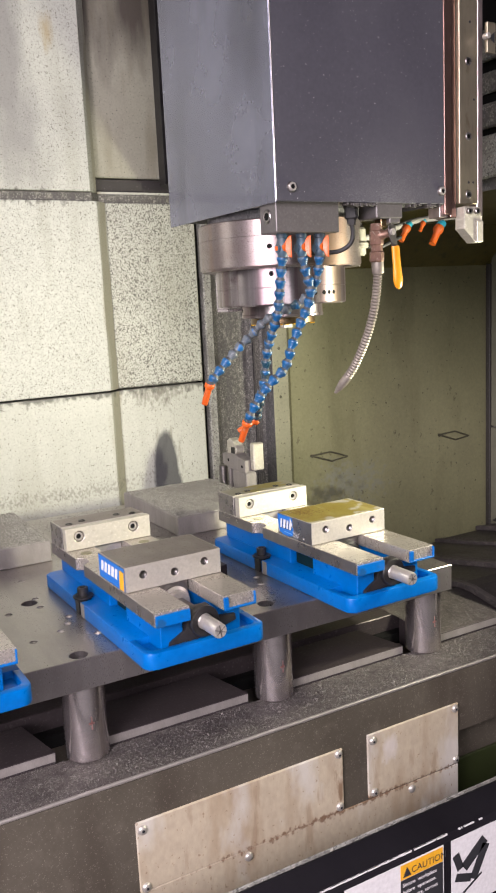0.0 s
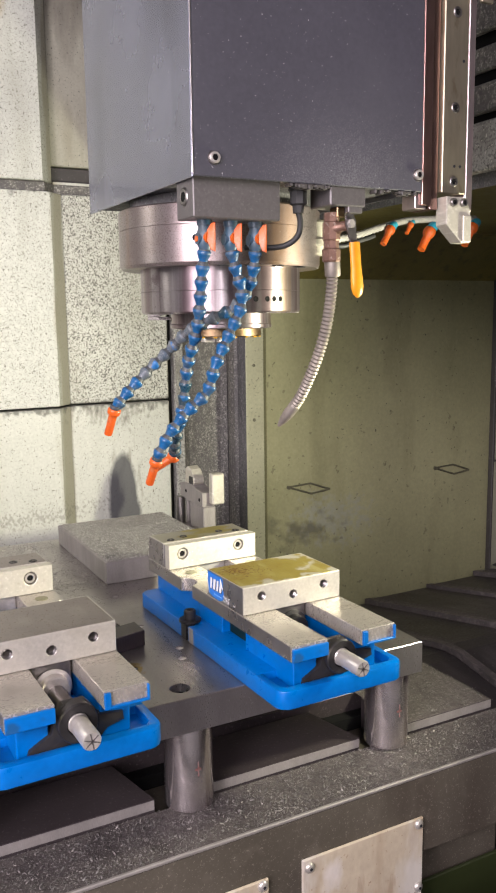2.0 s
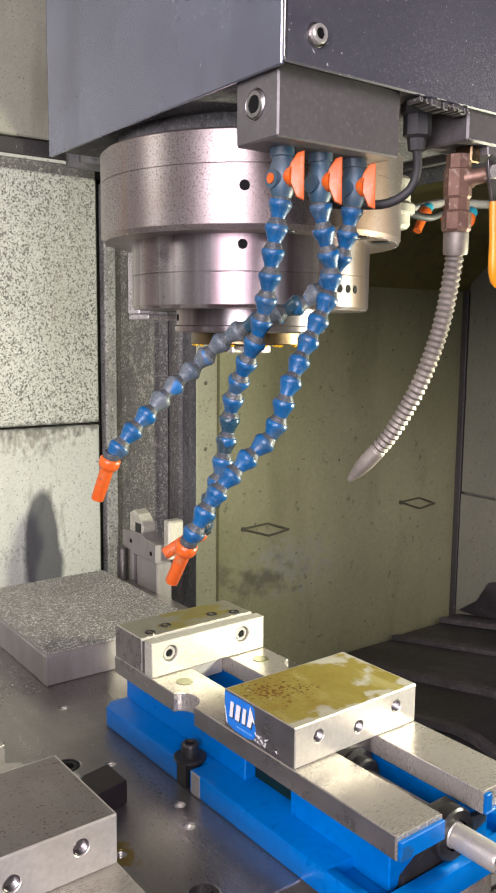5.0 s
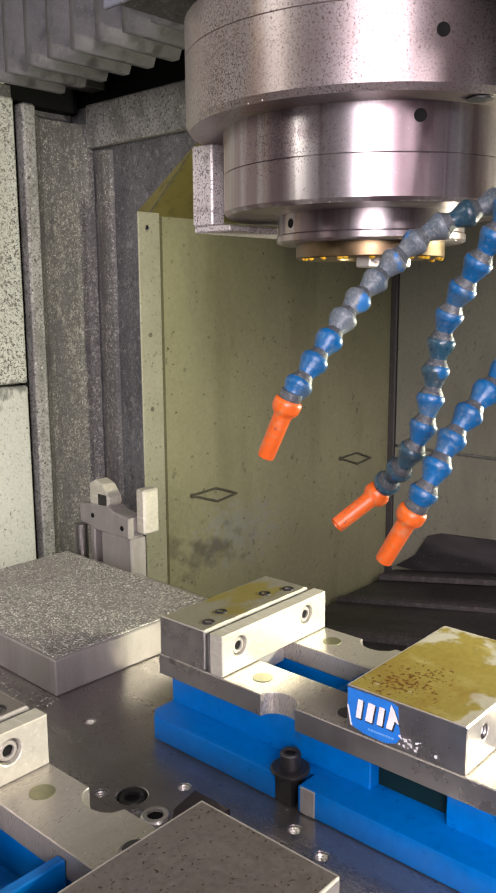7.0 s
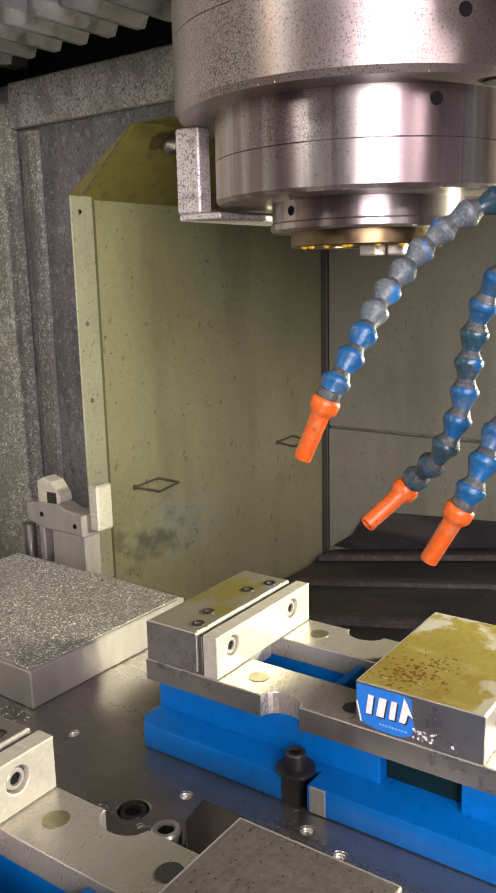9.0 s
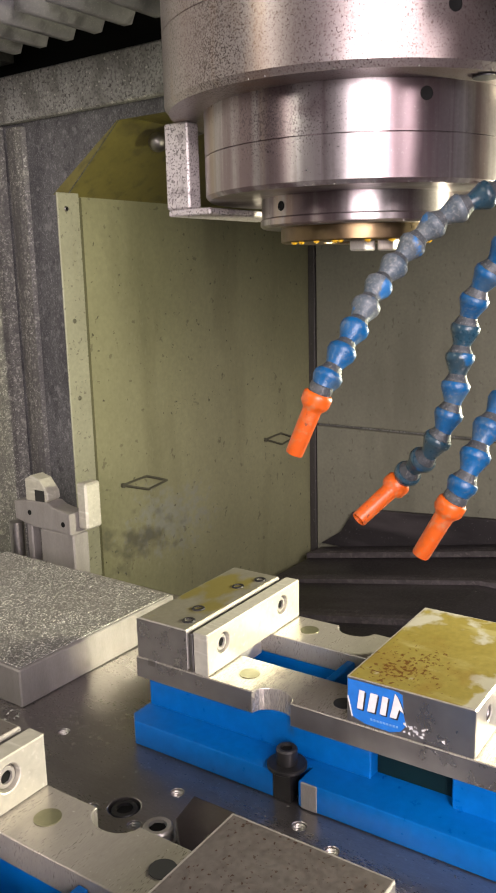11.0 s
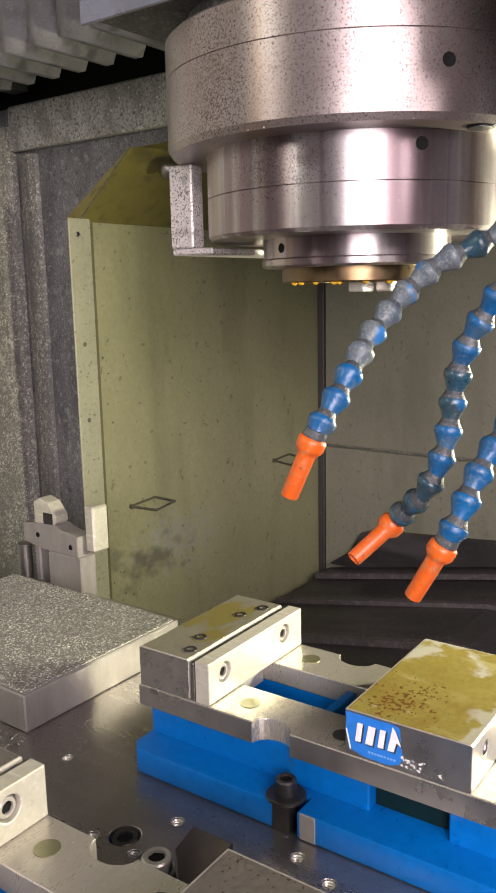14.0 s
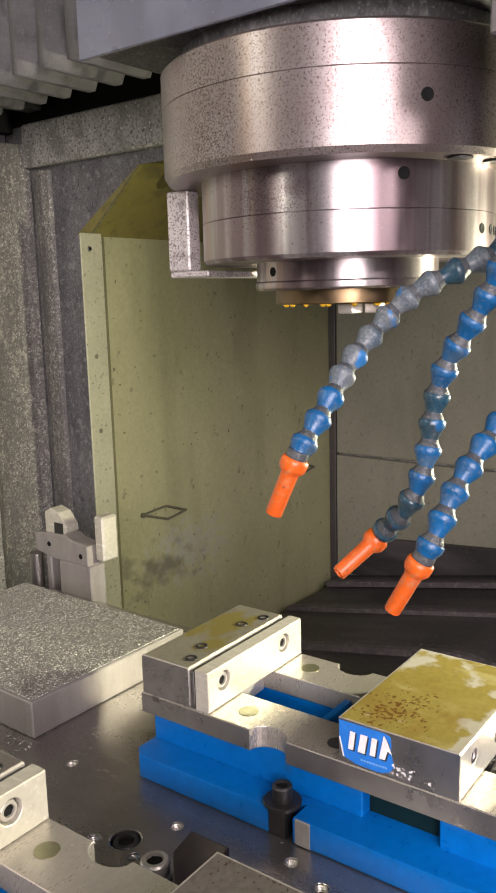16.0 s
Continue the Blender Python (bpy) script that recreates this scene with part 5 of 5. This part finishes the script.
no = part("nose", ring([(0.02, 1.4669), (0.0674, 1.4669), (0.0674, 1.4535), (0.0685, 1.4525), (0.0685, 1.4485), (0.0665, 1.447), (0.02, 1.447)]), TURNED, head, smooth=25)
di = part("drive_disc", ring([(0.012, 1.4471), (0.054, 1.4471), (0.054, 1.4375), (0.0525, 1.4365), (0.024, 1.4365), (0.018, 1.455), (0.012, 1.455)]), BRASS, head, "brassy oil-wet disc", smooth=25)
for a in (215, 248):
    c = Vector((AX + 0.036 * math.cos(radians(a)), AY + 0.036 * math.sin(radians(a)), 1.4365))
    part("drive_key", box(c.x - 0.008, c.x + 0.008, c.y - 0.006, c.y + 0.006, 1.4295, 1.437, 0.001), STEEL, di, "bright drive key")
rng = random.Random(3)
drops = []
for i in range(20):
    a = radians(rng.uniform(150, 330))
    drops.append(lathe([(0, -0.0020), (0.0018, -0.0013), (0.0024, 0), (0, 0.0004)], (AX + 0.0515 * math.cos(a), AY + 0.0515 * math.sin(a), 1.4366), 8))
part("oil_drop", merge(*drops), OIL, di, "amber oil drops", smooth=60, kind="stuff")


def side_hole(parent, r, a, z, size):
    d = Vector((math.cos(radians(a)), math.sin(radians(a)), 0))
    c = Vector((AX, AY, z)) + d * (r - 0.0006)
    part("set_screw", lathe([(size * 0.95, 0), (size * 0.95, 0.0009), (size * 0.8, 0.0010), (size * 0.6, 0.0008), (0, 0.0008)], c, 20, d), BLACK, parent, smooth=35)


def bearing(x, y):
    return math.degrees(math.atan2(y - AY, x - AX))


side_hole(ur, 0.1334, bearing(-0.116, -0.224), 1.556, 0.0042)
side_hole(lr, 0.1068, bearing(-0.103, -0.204), 1.516, 0.0042)
side_hole(no, 0.0674, bearing(-0.097, -0.103), 1.460, 0.0034)
for a in (268, 277, 283, 289):
    side_hole(lr, 0.1068, a, 1.484, 0.0036)
for a in (246, 262, 280, 300):
    part("bolt_hole", lathe([(0, 0), (0.008, 0), (0.008, 0.0008), (0, 0.0008)], (AX + 0.121 * math.cos(radians(a)), AY + 0.121 * math.sin(radians(a)), 1.5240), 20, (0, 0, -1)), INK, ur)
rng = random.Random(21)
for ring_r, ring_z, n in ((0.1322, 1.5250, 300), (0.1058, 1.4672, 300), (0.0675, 1.4475, 90)):
    grains = []
    for i in range(n):
        a, w = radians(350 - abs(rng.gauss(0, 75))), rng.uniform(0.00015, 0.0006)
        g = box(-w, w, -w * 0.7, w * 0.7, -w * 0.9, w * 0.3)
        grains.append(spun(g, Matrix.Translation((AX + (ring_r - rng.uniform(0, 0.004)) * math.cos(a), AY + (ring_r - rng.uniform(0, 0.004)) * math.sin(a), ring_z)) @ pose(0, 0, 0, rng.uniform(0, 90), 0, rng.uniform(0, 90))))
    part("chip_crust", merge(*grains), BLOCK_STEEL, head, "fine bright chips stuck to the lower rim", kind="stuff")
part("stop_plate", box(-0.094, -0.080, -0.018, 0.004, 1.464, 1.5244, 0.0012), SPECK_WHITE, head, "pale speckled plate beside the rings")
part("stop_foot", box(-0.0935, 0.02, -0.036, 0.003, 1.4590, 1.4637, 0.001), SPECK_WHITE, head)

# ---- head cover ----
CL, CR, CF, CB, CZ = -0.172, 0.128, -0.340, 0.008, 1.606
hc = thing("head_cover", (AX, AY, CZ), "dark slate sheet metal cover of the milling head", "machine cover")
part("left_sheet", box(CL, CL + 0.003, CF + 0.0032, CB, CZ, 2.60, 0.0008), SLATE_GLOSS, hc, "glossy slate side sheet with smoky reflections in its colour")
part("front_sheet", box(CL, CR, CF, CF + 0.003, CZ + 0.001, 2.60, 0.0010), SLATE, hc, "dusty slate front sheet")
part("right_sheet", box(CR - 0.003, CR - 0.0002, CF + 0.0032, CB, CZ, 2.60, 0.0008), SLATE, hc)
part("worn_edge", box(CL - 0.0006, CL + 0.0014, CF - 0.0006, CF + 0.0014, CZ + 0.003, 2.60, 0.0004), STEEL_DARK, hc, "bare worn corner edge")
part("under_plate", box(CL + 0.0035, CR - 0.0035, CF + 0.0035, CB - 0.001, 1.612, 1.622), GRIME, hc, "grimy underside")
part("ram", box(-0.15, 0.10, -0.30, 0.0, 1.622, 2.58), BLACK, hc)
for x in (-0.148, 0.121):
    s = cap_screw(hc, (x, CF, 1.626), (0, -1, 0), 0.0058, 0.001, STEEL)
    part("washer", lathe([(0, 0), (0.0075, 0), (0.007, 0.0015), (0, 0.0015)], (x, CF, 1.626), 24, (0, -1, 0)), STEEL_DARK, s, smooth=35)
part("bearing_cap", lathe([(0.02, 1.5986), (0.118, 1.5986), (0.118, 1.612), (0.02, 1.612)], (AX, AY, 0), 64), GRIME, hc, "grimy collar above the rings", smooth=25)
rng = random.Random(12)
crust = []
for i in range(44):
    x, w = rng.choice((rng.uniform(0.052, 0.118), rng.uniform(-0.058, -0.005))), rng.uniform(0.002, 0.006)
    crust.append(box(x, x + w, CF + rng.uniform(-0.0015, 0.002), CF + 0.012, CZ - rng.uniform(0.001, 0.005), CZ + 0.0005, 0.0006))
part("chip_crust", merge(*crust), DARK_GRIME, hc, "crust of chips stuck to the lower edge", kind="stuff")

# ---- bellows behind the head ----
be = thing("bellows", (0.32, 0.45, 1.75), "grey folded fabric bellows hanging above the beam", "bellows")
PITCH = 0.0575
y = 0.80 - 12 * PITCH
for k in range(12):
    d = 0.030
    lo, hi = 1.780, 2.58
    a = [(0.190 + d, lo), (0.325, lo), (0.325, hi), (0.190 + d, hi)]
    b = [(0.190, lo - d * 0.9), (0.330, lo - d * 0.9), (0.330, hi), (0.190, hi)]
    bm = bmesh.new()
    loops = []
    for yy, o in ((y, a), (y + PITCH * 0.34, b), (y + PITCH * 0.60, b), (y + PITCH, a)):
        loops.append([bm.verts.new((px, yy, pz)) for px, pz in o])
    for u, v in zip(loops, loops[1:]):
        for i in (0, 1, 3):
            bm.faces.new((u[i], u[(i + 1) % 4], v[(i + 1) % 4], v[i]))
    bmesh.ops.bevel(bm, geom=[e for e in bm.edges if len(e.link_faces) == 2 and e.calc_face_angle(0) > 1.2], offset=0.011, segments=4, affect="EDGES", profile=0.5)
    part("fold", bm, BELLOWS, be, smooth=70)
    y += PITCH
part("end_frame", prism([(0.183, 1.800), (0.183, 2.58), (0.446, 2.58), (0.446, 1.783), (0.215, 1.783)], y + 0.001, y + 0.040, 0.001, "y"), BLACK_STEEL, be, "dark end frame")

# ---- coolant manifold with valves and jointed hoses ----
mf = thing("coolant_manifold", (-0.108, -0.306, 1.567), "grey steel coolant manifold block under the head cover", "manifold")
part("block", box(-0.167, -0.061, -0.328, -0.284, 1.567, 1.6115, 0.0012), MANIFOLD, mf)
part("plug", lathe([(0, -0.001), (0.0100, -0.001), (0.0100, 0.0004), (0.0092, 0.0012), (0.0086, 0.0004), (0.0080, 0.0016), (0.0056, 0.0016), (0.0052, 0.0005), (0, 0.0005)], (-0.167, -0.305, 1.590), 28, (-1, 0, 0)), STEEL_DARK, mf, smooth=35)
part("plug_socket", lathe([(0, 0.0006), (0.0056, 0.0006), (0.0056, 0.0018), (0, 0.0018)], (-0.167, -0.305, 1.590), 6, (-1, 0, 0)), BLACK, mf)


def jointed_hose(points, plastic, tip_material, top, tip_dir, label):
    """Ball-jointed segments from the nozzle up to a lever valve."""
    t = thing("coolant_hose", points[0], label, "coolant hose", "coolant hoses on the manifold")
    step = 0.0158
    way = points + [tuple(Vector(top) + Vector((0, 0, -0.013)))]
    fine = smooth_path(way, 0.001)
    length = 0.001 * (len(fine) - 1)
    step = length / round(length / step) * 0.9995
    path = smooth_path(way, step)
    for a, b in zip(path, path[1:]):
        d = b - a
        seg = part("segment", lathe([(0, -0.001), (0.0046, -0.001), (0.0050, 0.0018), (0.0062, 0.0048), (0.0075, 0.0078), (0.0079, 0.0084), (0.0079, 0.0112), (0.0072, 0.0122), (0, 0.0122)], a, 18, d),
                   plastic(a, path), t, smooth=38)
        part("ball_neck", lathe([(0, 0.0116), (0.0068, 0.0121), (0.0066, 0.0130), (0.0056, 0.0146), (0.0048, 0.0166), (0, 0.0166)], a, 14, d), DUST, seg, "dust-caked ball neck", smooth=50)
    d = Vector(tip_dir).normalized()
    n0 = path[0] + d * 0.001
    noz = part("nozzle", lathe([(0, -0.0015), (0.0066, -0.0015), (0.0077, -0.0005), (0.0079, 0.0010), (0.0078, 0.0044), (0.0070, 0.0060), (0.0054, 0.0078), (0.0051, 0.0090), (0.0048, 0.0330), (0.0044, 0.0337), (0.0038, 0.0335), (0.0034, 0.027), (0, 0.027)], n0, 22, d),
               tip_material, t, "grimy orange nozzle", smooth=40)
    part("ball_neck", lathe([(0, -0.006), (0.0060, -0.006), (0.0064, -0.003), (0.0060, -0.001), (0, -0.001)], n0, 16, d), DUST, noz, smooth=50)
    v = Vector(top) + Vector((0, 0, -0.003))
    val = part("valve", merge(lathe([(0, -0.014), (0.0060, -0.014), (0.0072, -0.011), (0.0084, -0.008), (0.0084, 0.006), (0.0072, 0.009), (0.0072, 0.012), (0.0084, 0.0125), (0.0084, 0.0185), (0, 0.0187)], v, 24),
                              rod(v + Vector((-0.0095, 0, -0.002)), v + Vector((0.0060, 0, -0.002)), 0.0062, 20)), VALVE, t, "dirty dark blue valve body", smooth=40)
    lev = [lathe([(0, 0), (0.0050, 0), (0.0066, 0.0030), (0.0066, 0.0060), (0, 0.0060)], v + Vector((0.0, -0.0050, -0.001)), 22, (0.3, -1, 0)),
           spun(prism([(-0.0058, 0.0150), (-0.0058, -0.0165), (-0.0010, -0.0145), (0.0030, -0.0050), (0.0048, 0.0), (0.0030, 0.0070), (-0.0014, 0.0138)], -0.0016, 0.0016, 0.0006, "x"),
                Matrix.Translation(v + Vector((0.0010, -0.0120, 0.0))) @ pose(0, 0, 0, 0, 4, 55))]
    part("lever", merge(*lev), ORANGE, val, "orange valve lever", smooth=40)
    if len(t.name) == len("coolant_hose"):
        part("lever_cap", rod(v + Vector((-0.0105, 0, -0.002)), v + Vector((-0.0095, 0, -0.002)), 0.0034, 20), ORANGE, val, "orange cap", smooth=40)
    return t


def clean_blue(a, path):
    return BLUE_PLASTIC


def oily_end(a, path):
    k = min(range(len(path)), key=lambda i: (path[i] - a).length)
    return TEAL_PLASTIC if k in (0, 1, 2, 5, 6) else BLUE_PLASTIC


def dusty(a, path):
    k = min(range(len(path)), key=lambda i: (path[i] - a).length)
    return TEAL_PLASTIC if k in (9, 11) else GREY_PLASTIC if 3 <= k <= 12 else BLUE_PLASTIC


jointed_hose([(-0.146, -0.212, 1.294), (-0.153, -0.226, 1.308), (-0.156, -0.238, 1.320), (-0.152, -0.246, 1.345), (-0.147, -0.248, 1.375), (-0.147, -0.255, 1.402),
              (-0.147, -0.270, 1.426), (-0.145, -0.283, 1.450), (-0.145, -0.292, 1.478), (-0.145, -0.298, 1.508)],
             oily_end, ORANGE, (-0.143, -0.303, 1.552), (-0.025, 0.013, -0.018), "blue jointed coolant hose with an orange nozzle")
jointed_hose([(-0.191, -0.263, 1.300), (-0.187, -0.268, 1.312), (-0.175, -0.273, 1.335), (-0.156, -0.281, 1.358), (-0.135, -0.288, 1.378), (-0.131, -0.294, 1.402),
              (-0.115, -0.294, 1.434), (-0.098, -0.299, 1.470), (-0.096, -0.301, 1.490), (-0.105, -0.302, 1.515)],
             clean_blue, ORANGE, (-0.111, -0.304, 1.552), (-0.004, 0.016, -0.031), "blue jointed coolant hose with a faded orange nozzle")
jointed_hose([(-0.218, -0.200, 1.355), (-0.205, -0.204, 1.372), (-0.190, -0.206, 1.387), (-0.172, -0.207, 1.404), (-0.152, -0.213, 1.422), (-0.138, -0.227, 1.441),
              (-0.126, -0.246, 1.453), (-0.111, -0.262, 1.462), (-0.094, -0.275, 1.472), (-0.084, -0.286, 1.487), (-0.080, -0.296, 1.508)],
             dusty, ORANGE, (-0.080, -0.304, 1.552), (-0.005, 0.011, -0.029), "dust-covered jointed coolant hose with an orange nozzle")

# ---- cable plug and ball valve with flexible metal hose ----
cp = thing("cable_plug", (-0.030, -0.315, 1.586), "black cable plug with a curved cable under the cover", "cable plug")
part("plug", lathe([(0, -0.004), (0.0060, -0.004), (0.0070, 0.004), (0.0100, 0.006), (0.0100, 0.020), (0.0120, 0.022), (0.0120, 0.0285), (0, 0.0285)], (-0.030, -0.315, 1.582), 8), RUBBER, cp, smooth=30)
part("cable", tube([(-0.030, -0.315, 1.580), (-0.026, -0.313, 1.568), (-0.027, -0.308, 1.553), (-0.038, -0.297, 1.543), (-0.058, -0.285, 1.541), (-0.074, -0.262, 1.543)], 0.0034, 10), RUBBER, cp, "shiny black cable", smooth=60)

bv = thing("ball_valve", (0.025, -0.322, 1.545), "old bronze ball valve with a yellow lever and flexible hose", "valve")
part("mount", box(0.000, 0.049, -0.336, -0.292, 1.586, 1.611, 0.0015), MANIFOLD, bv, "dull grey mounting block")
part("mount_foot", box(0.026, 0.046, -0.334, -0.300, 1.579, 1.587, 0.001), MANIFOLD, bv)
part("square_fitting", box(0.0145, 0.0255, -0.328, -0.312, 1.574, 1.5865, 0.0012), BRASS, bv, "brass square fitting")
part("spout", lathe([(0, 0), (0.0092, 0), (0.0092, -0.010), (0.0105, -0.011), (0.0105, -0.030), (0.0092, -0.032), (0.0092, -0.040), (0.0110, -0.042), (0.0110, -0.054), (0.0095, -0.056), (0, -0.056)],
                    (0.013, -0.318, 1.580), 8), COPPER, bv, smooth=20)
part("stem", lathe([(0, 0), (0.0075, 0), (0.0075, 0.008), (0.0058, 0.010), (0.0058, 0.020), (0, 0.020)], (0.014, -0.320, 1.562), 16, (0.45, -1, 0.15)), COPPER, bv, "bronze stem", smooth=40)
part("stem_nut", rod((0.0225, -0.339, 1.5655), (0.0240, -0.345, 1.566), 0.0052, 6), STEEL, bv)
part("lever_plate", prism([(0.0165, 1.5740), (0.0215, 1.5780), (0.0275, 1.5760), (0.0305, 1.5700), (0.0315, 1.5550), (0.0345, 1.5400), (0.0250, 1.5400), (0.0205, 1.5540), (0.0165, 1.5660)],
                          -0.3425, -0.3400, 0.0004, "y"), STEEL_DARK, bv, "steel lever plate")
part("grip", spun(lathe([(0, 0.002), (0.0066, 0.001), (0.0070, -0.002), (0.0070, -0.026), (0.0080, -0.040), (0.0084, -0.050), (0.0062, -0.058), (0.0020, -0.062), (0, -0.062)], (0, 0, 0), 20),
                  Matrix.Translation((0.0295, -0.3412, 1.5445)) @ pose(0, 0, 0, 0, -5, 0) @ Matrix.Diagonal((1, 0.6, 1, 1))),
     YELLOW, bv, "yellow dipped grip", smooth=40)
FLEX_PATH = [(0.015, -0.317, 1.526), (0.0175, -0.313, 1.500), (0.0165, -0.306, 1.460), (0.0130, -0.297, 1.427), (0.0085, -0.2855, 1.398), (0.0035, -0.2680, 1.367), (0.0004, -0.2540, 1.350)]
part("hose", tube(FLEX_PATH, 0.0066, 14, 0.0024, 0.0008), FLEX, bv, "corrugated flexible steel hose", smooth=60)
part("hose_end", lathe([(0, 0), (0.0072, 0), (0.0072, 0.015), (0.0055, 0.026), (0.0022, 0.037), (0, 0.037)], (0.0012, -0.2552, 1.3515), 16, Vector((-0.0125, 0.0215, -0.0285))), FLEX, bv, "pointed hose end", smooth=40)
part("hose_collar", lathe([(0, 0), (0.0090, 0), (0.0094, 0.002), (0.0094, 0.022), (0.0086, 0.024), (0, 0.024)], (0.0176, -0.3145, 1.508), 16, (-0.12, -0.1, 1)), FLEX, bv, smooth=40)

# side fitting on the ring
ft = thing("pipe_fitting", (0.06, -0.20, 1.56), "white plastic elbow fitting beside the spindle ring", "pipe fitting")
part("body", rod((0.060, -0.205, 1.540), (0.060, -0.205, 1.585), 0.016, 20, 0.003), CLIP_ALU, ft, smooth=40)
part("collar", rod((0.060, -0.205, 1.552), (0.060, -0.205, 1.562), 0.020, 20, 0.002), CLIP_ALU, ft, smooth=40)
part("line", tube([(0.075, -0.205, 1.557), (0.10, -0.21, 1.553), (0.13, -0.20, 1.56), (0.2, -0.15, 1.575)], 0.0035, 8, 0.01), RUBBER, ft, smooth=60)

# ---- guide beside the head ----
gd = thing("linear_guide", (0.17, -0.32, 1.56), "upright linear guide with a bolted rail beside the head", "linear guide")
part("bronze_strip", box(0.1300, 0.1445, -0.338, -0.300, 1.592, 2.60, 0.001), BRONZE_RAIL, gd, "brown bronze strip")
part("copper_strip", box(0.1450, 0.1575, -0.334, -0.300, 1.588, 2.60, 0.001), BRONZE_RAIL, gd)
part("foot", box(0.1230, 0.1400, -0.334, -0.308, 1.588, 1.607, 0.001), PINK_RAIL, gd)
part("scale_bar", box(0.1585, 0.1960, -0.340, -0.310, 1.608, 2.60, 0.001), GUIDE_BAR, gd, "yellowish bolted bar")
for z in (1.622, 1.708, 1.816, 1.96, 2.1):
    cap_screw(gd, (0.177, -0.340, z), (0, -1, 0), 0.0062, -0.003, STEEL_DARK)
for x, z in ((0.177, 1.640), (0.186, 1.640), (0.188, 1.762), (0.180, 1.872)):
    part("pin_hole", lathe([(0, 0), (0.0018, 0), (0.0018, 0.0004), (0, 0.0004)], (x, -0.3402, z), 10, (0, -1, 0)), INK, gd)
part("pale_rail", box(0.1970, 0.2100, -0.338, -0.305, 1.588, 2.60, 0.002), PINK_RAIL, gd, "pale polished rail")
rd = part("reader_head", prism([(0.1600, 1.603), (0.1920, 1.603), (0.1980, 1.585), (0.1980, 1.549), (0.1840, 1.549), (0.1600, 1.570)], -0.348, -0.328, 0.0012, "y"), CLIP_ALU, gd, "cast aluminium stop")
part("reader_plate", box(0.1845, 0.1975, -0.351, -0.3482, 1.5495, 1.5815, 0.001), CLIP_ALU, rd, "pale plate")
tag = part("end_tag", box(0.2040, 0.2220, -0.352, -0.346, 1.828, 1.872, 0.001), GUIDE_BAR, gd, "yellowed end bracket with a black triangle")
part("triangle", prism([(0.2185, 1.858), (0.2185, 1.842), (0.2080, 1.850)], -0.3526, -0.3519, 0.0, "y"), INK, tag)
part("end_screw", rod((0.200, -0.349, 1.850), (0.200, -0.360, 1.850), 0.0045, 16, 0.001), STEEL, gd, smooth=35)
for x in (0.169, 0.185):
    cap_screw(rd, (x, -0.348, 1.596), (0, -1, 0), 0.005, 0.001, STEEL_DARK)

# ---- wash nozzles under the beam ----
wl = thing("wash_line", (0.44, 0.05, 1.60), "white braided wash line with orange and cyan jointed nozzles", "wash line")
part("braided_line", tube([(0.20, 0.055, 1.578), (0.30, 0.05, 1.595), (0.36, 0.05, 1.612), (0.42, 0.05, 1.626), (0.53, 0.05, 1.634), (0.58, 0.05, 1.636)], 0.0058, 10, 0.004, 0.0008), BRAID, wl, "white braided line", smooth=60)
for x, z, k in ((0.375, 1.608, 0.8), (0.420, 1.618, 0.5), (0.462, 1.607, 1.0), (0.562, 1.618, 1.0)):
    j = part("joint", lathe([(r * k, h * k) for r, h in ((0, 0), (0.008, 0), (0.0095, 0.008), (0.008, 0.016), (0, 0.016))], (x + 0.004 * k, 0.045, z + 0.006 * k), 16, (0.8, 0.2, 0.35)), CYAN, wl, "cyan joint", smooth=50)
    part("nozzle", lathe([(r * k, h * k) for r, h in ((0, -0.008), (0.010, -0.006), (0.0115, 0.0), (0.0105, 0.006), (0.0075, 0.010), (0.0070, 0.038), (0, 0.038))], (x, 0.042, z), 18, (-0.55, -0.1, -0.8)), ORANGE, j, "orange nozzle", smooth=45)

# ball-shaped lamp knob in the hood
KX, KY, KZ = 0.560, 0.580, 1.642
kb = thing("hood_knob", (KX, KY, KZ), "dull metal ball fitting under the hood", "fitting")
part("ball", lathe([(0.017 * math.sin(radians(k)), -0.017 * math.cos(radians(k))) for k in range(0, 181, 15)], (KX, KY, KZ), 24), STEEL_DARK, kb, smooth=60)
part("stem", rod((KX + 0.005, KY - 0.004, KZ), (KX + 0.07, KY - 0.05, KZ + 0.03), 0.012, 16), STEEL_DARK, kb, smooth=40)
part("ring", rod((KX + 0.014, KY - 0.024, KZ - 0.010), (KX + 0.018, KY - 0.032, KZ - 0.010), 0.008, 16), ORANGE, kb, smooth=40)

# ---- unseen housing added beside the work light ----
lm = thing("work_lamp", (0.49, -0.48, 1.26), "unseen housing added beside the work light", "lamp")
part("housing", box(0.500, 0.523, -0.499, -0.41, 1.25, 1.41, 0.004), GRIME_LIGHT, lm)
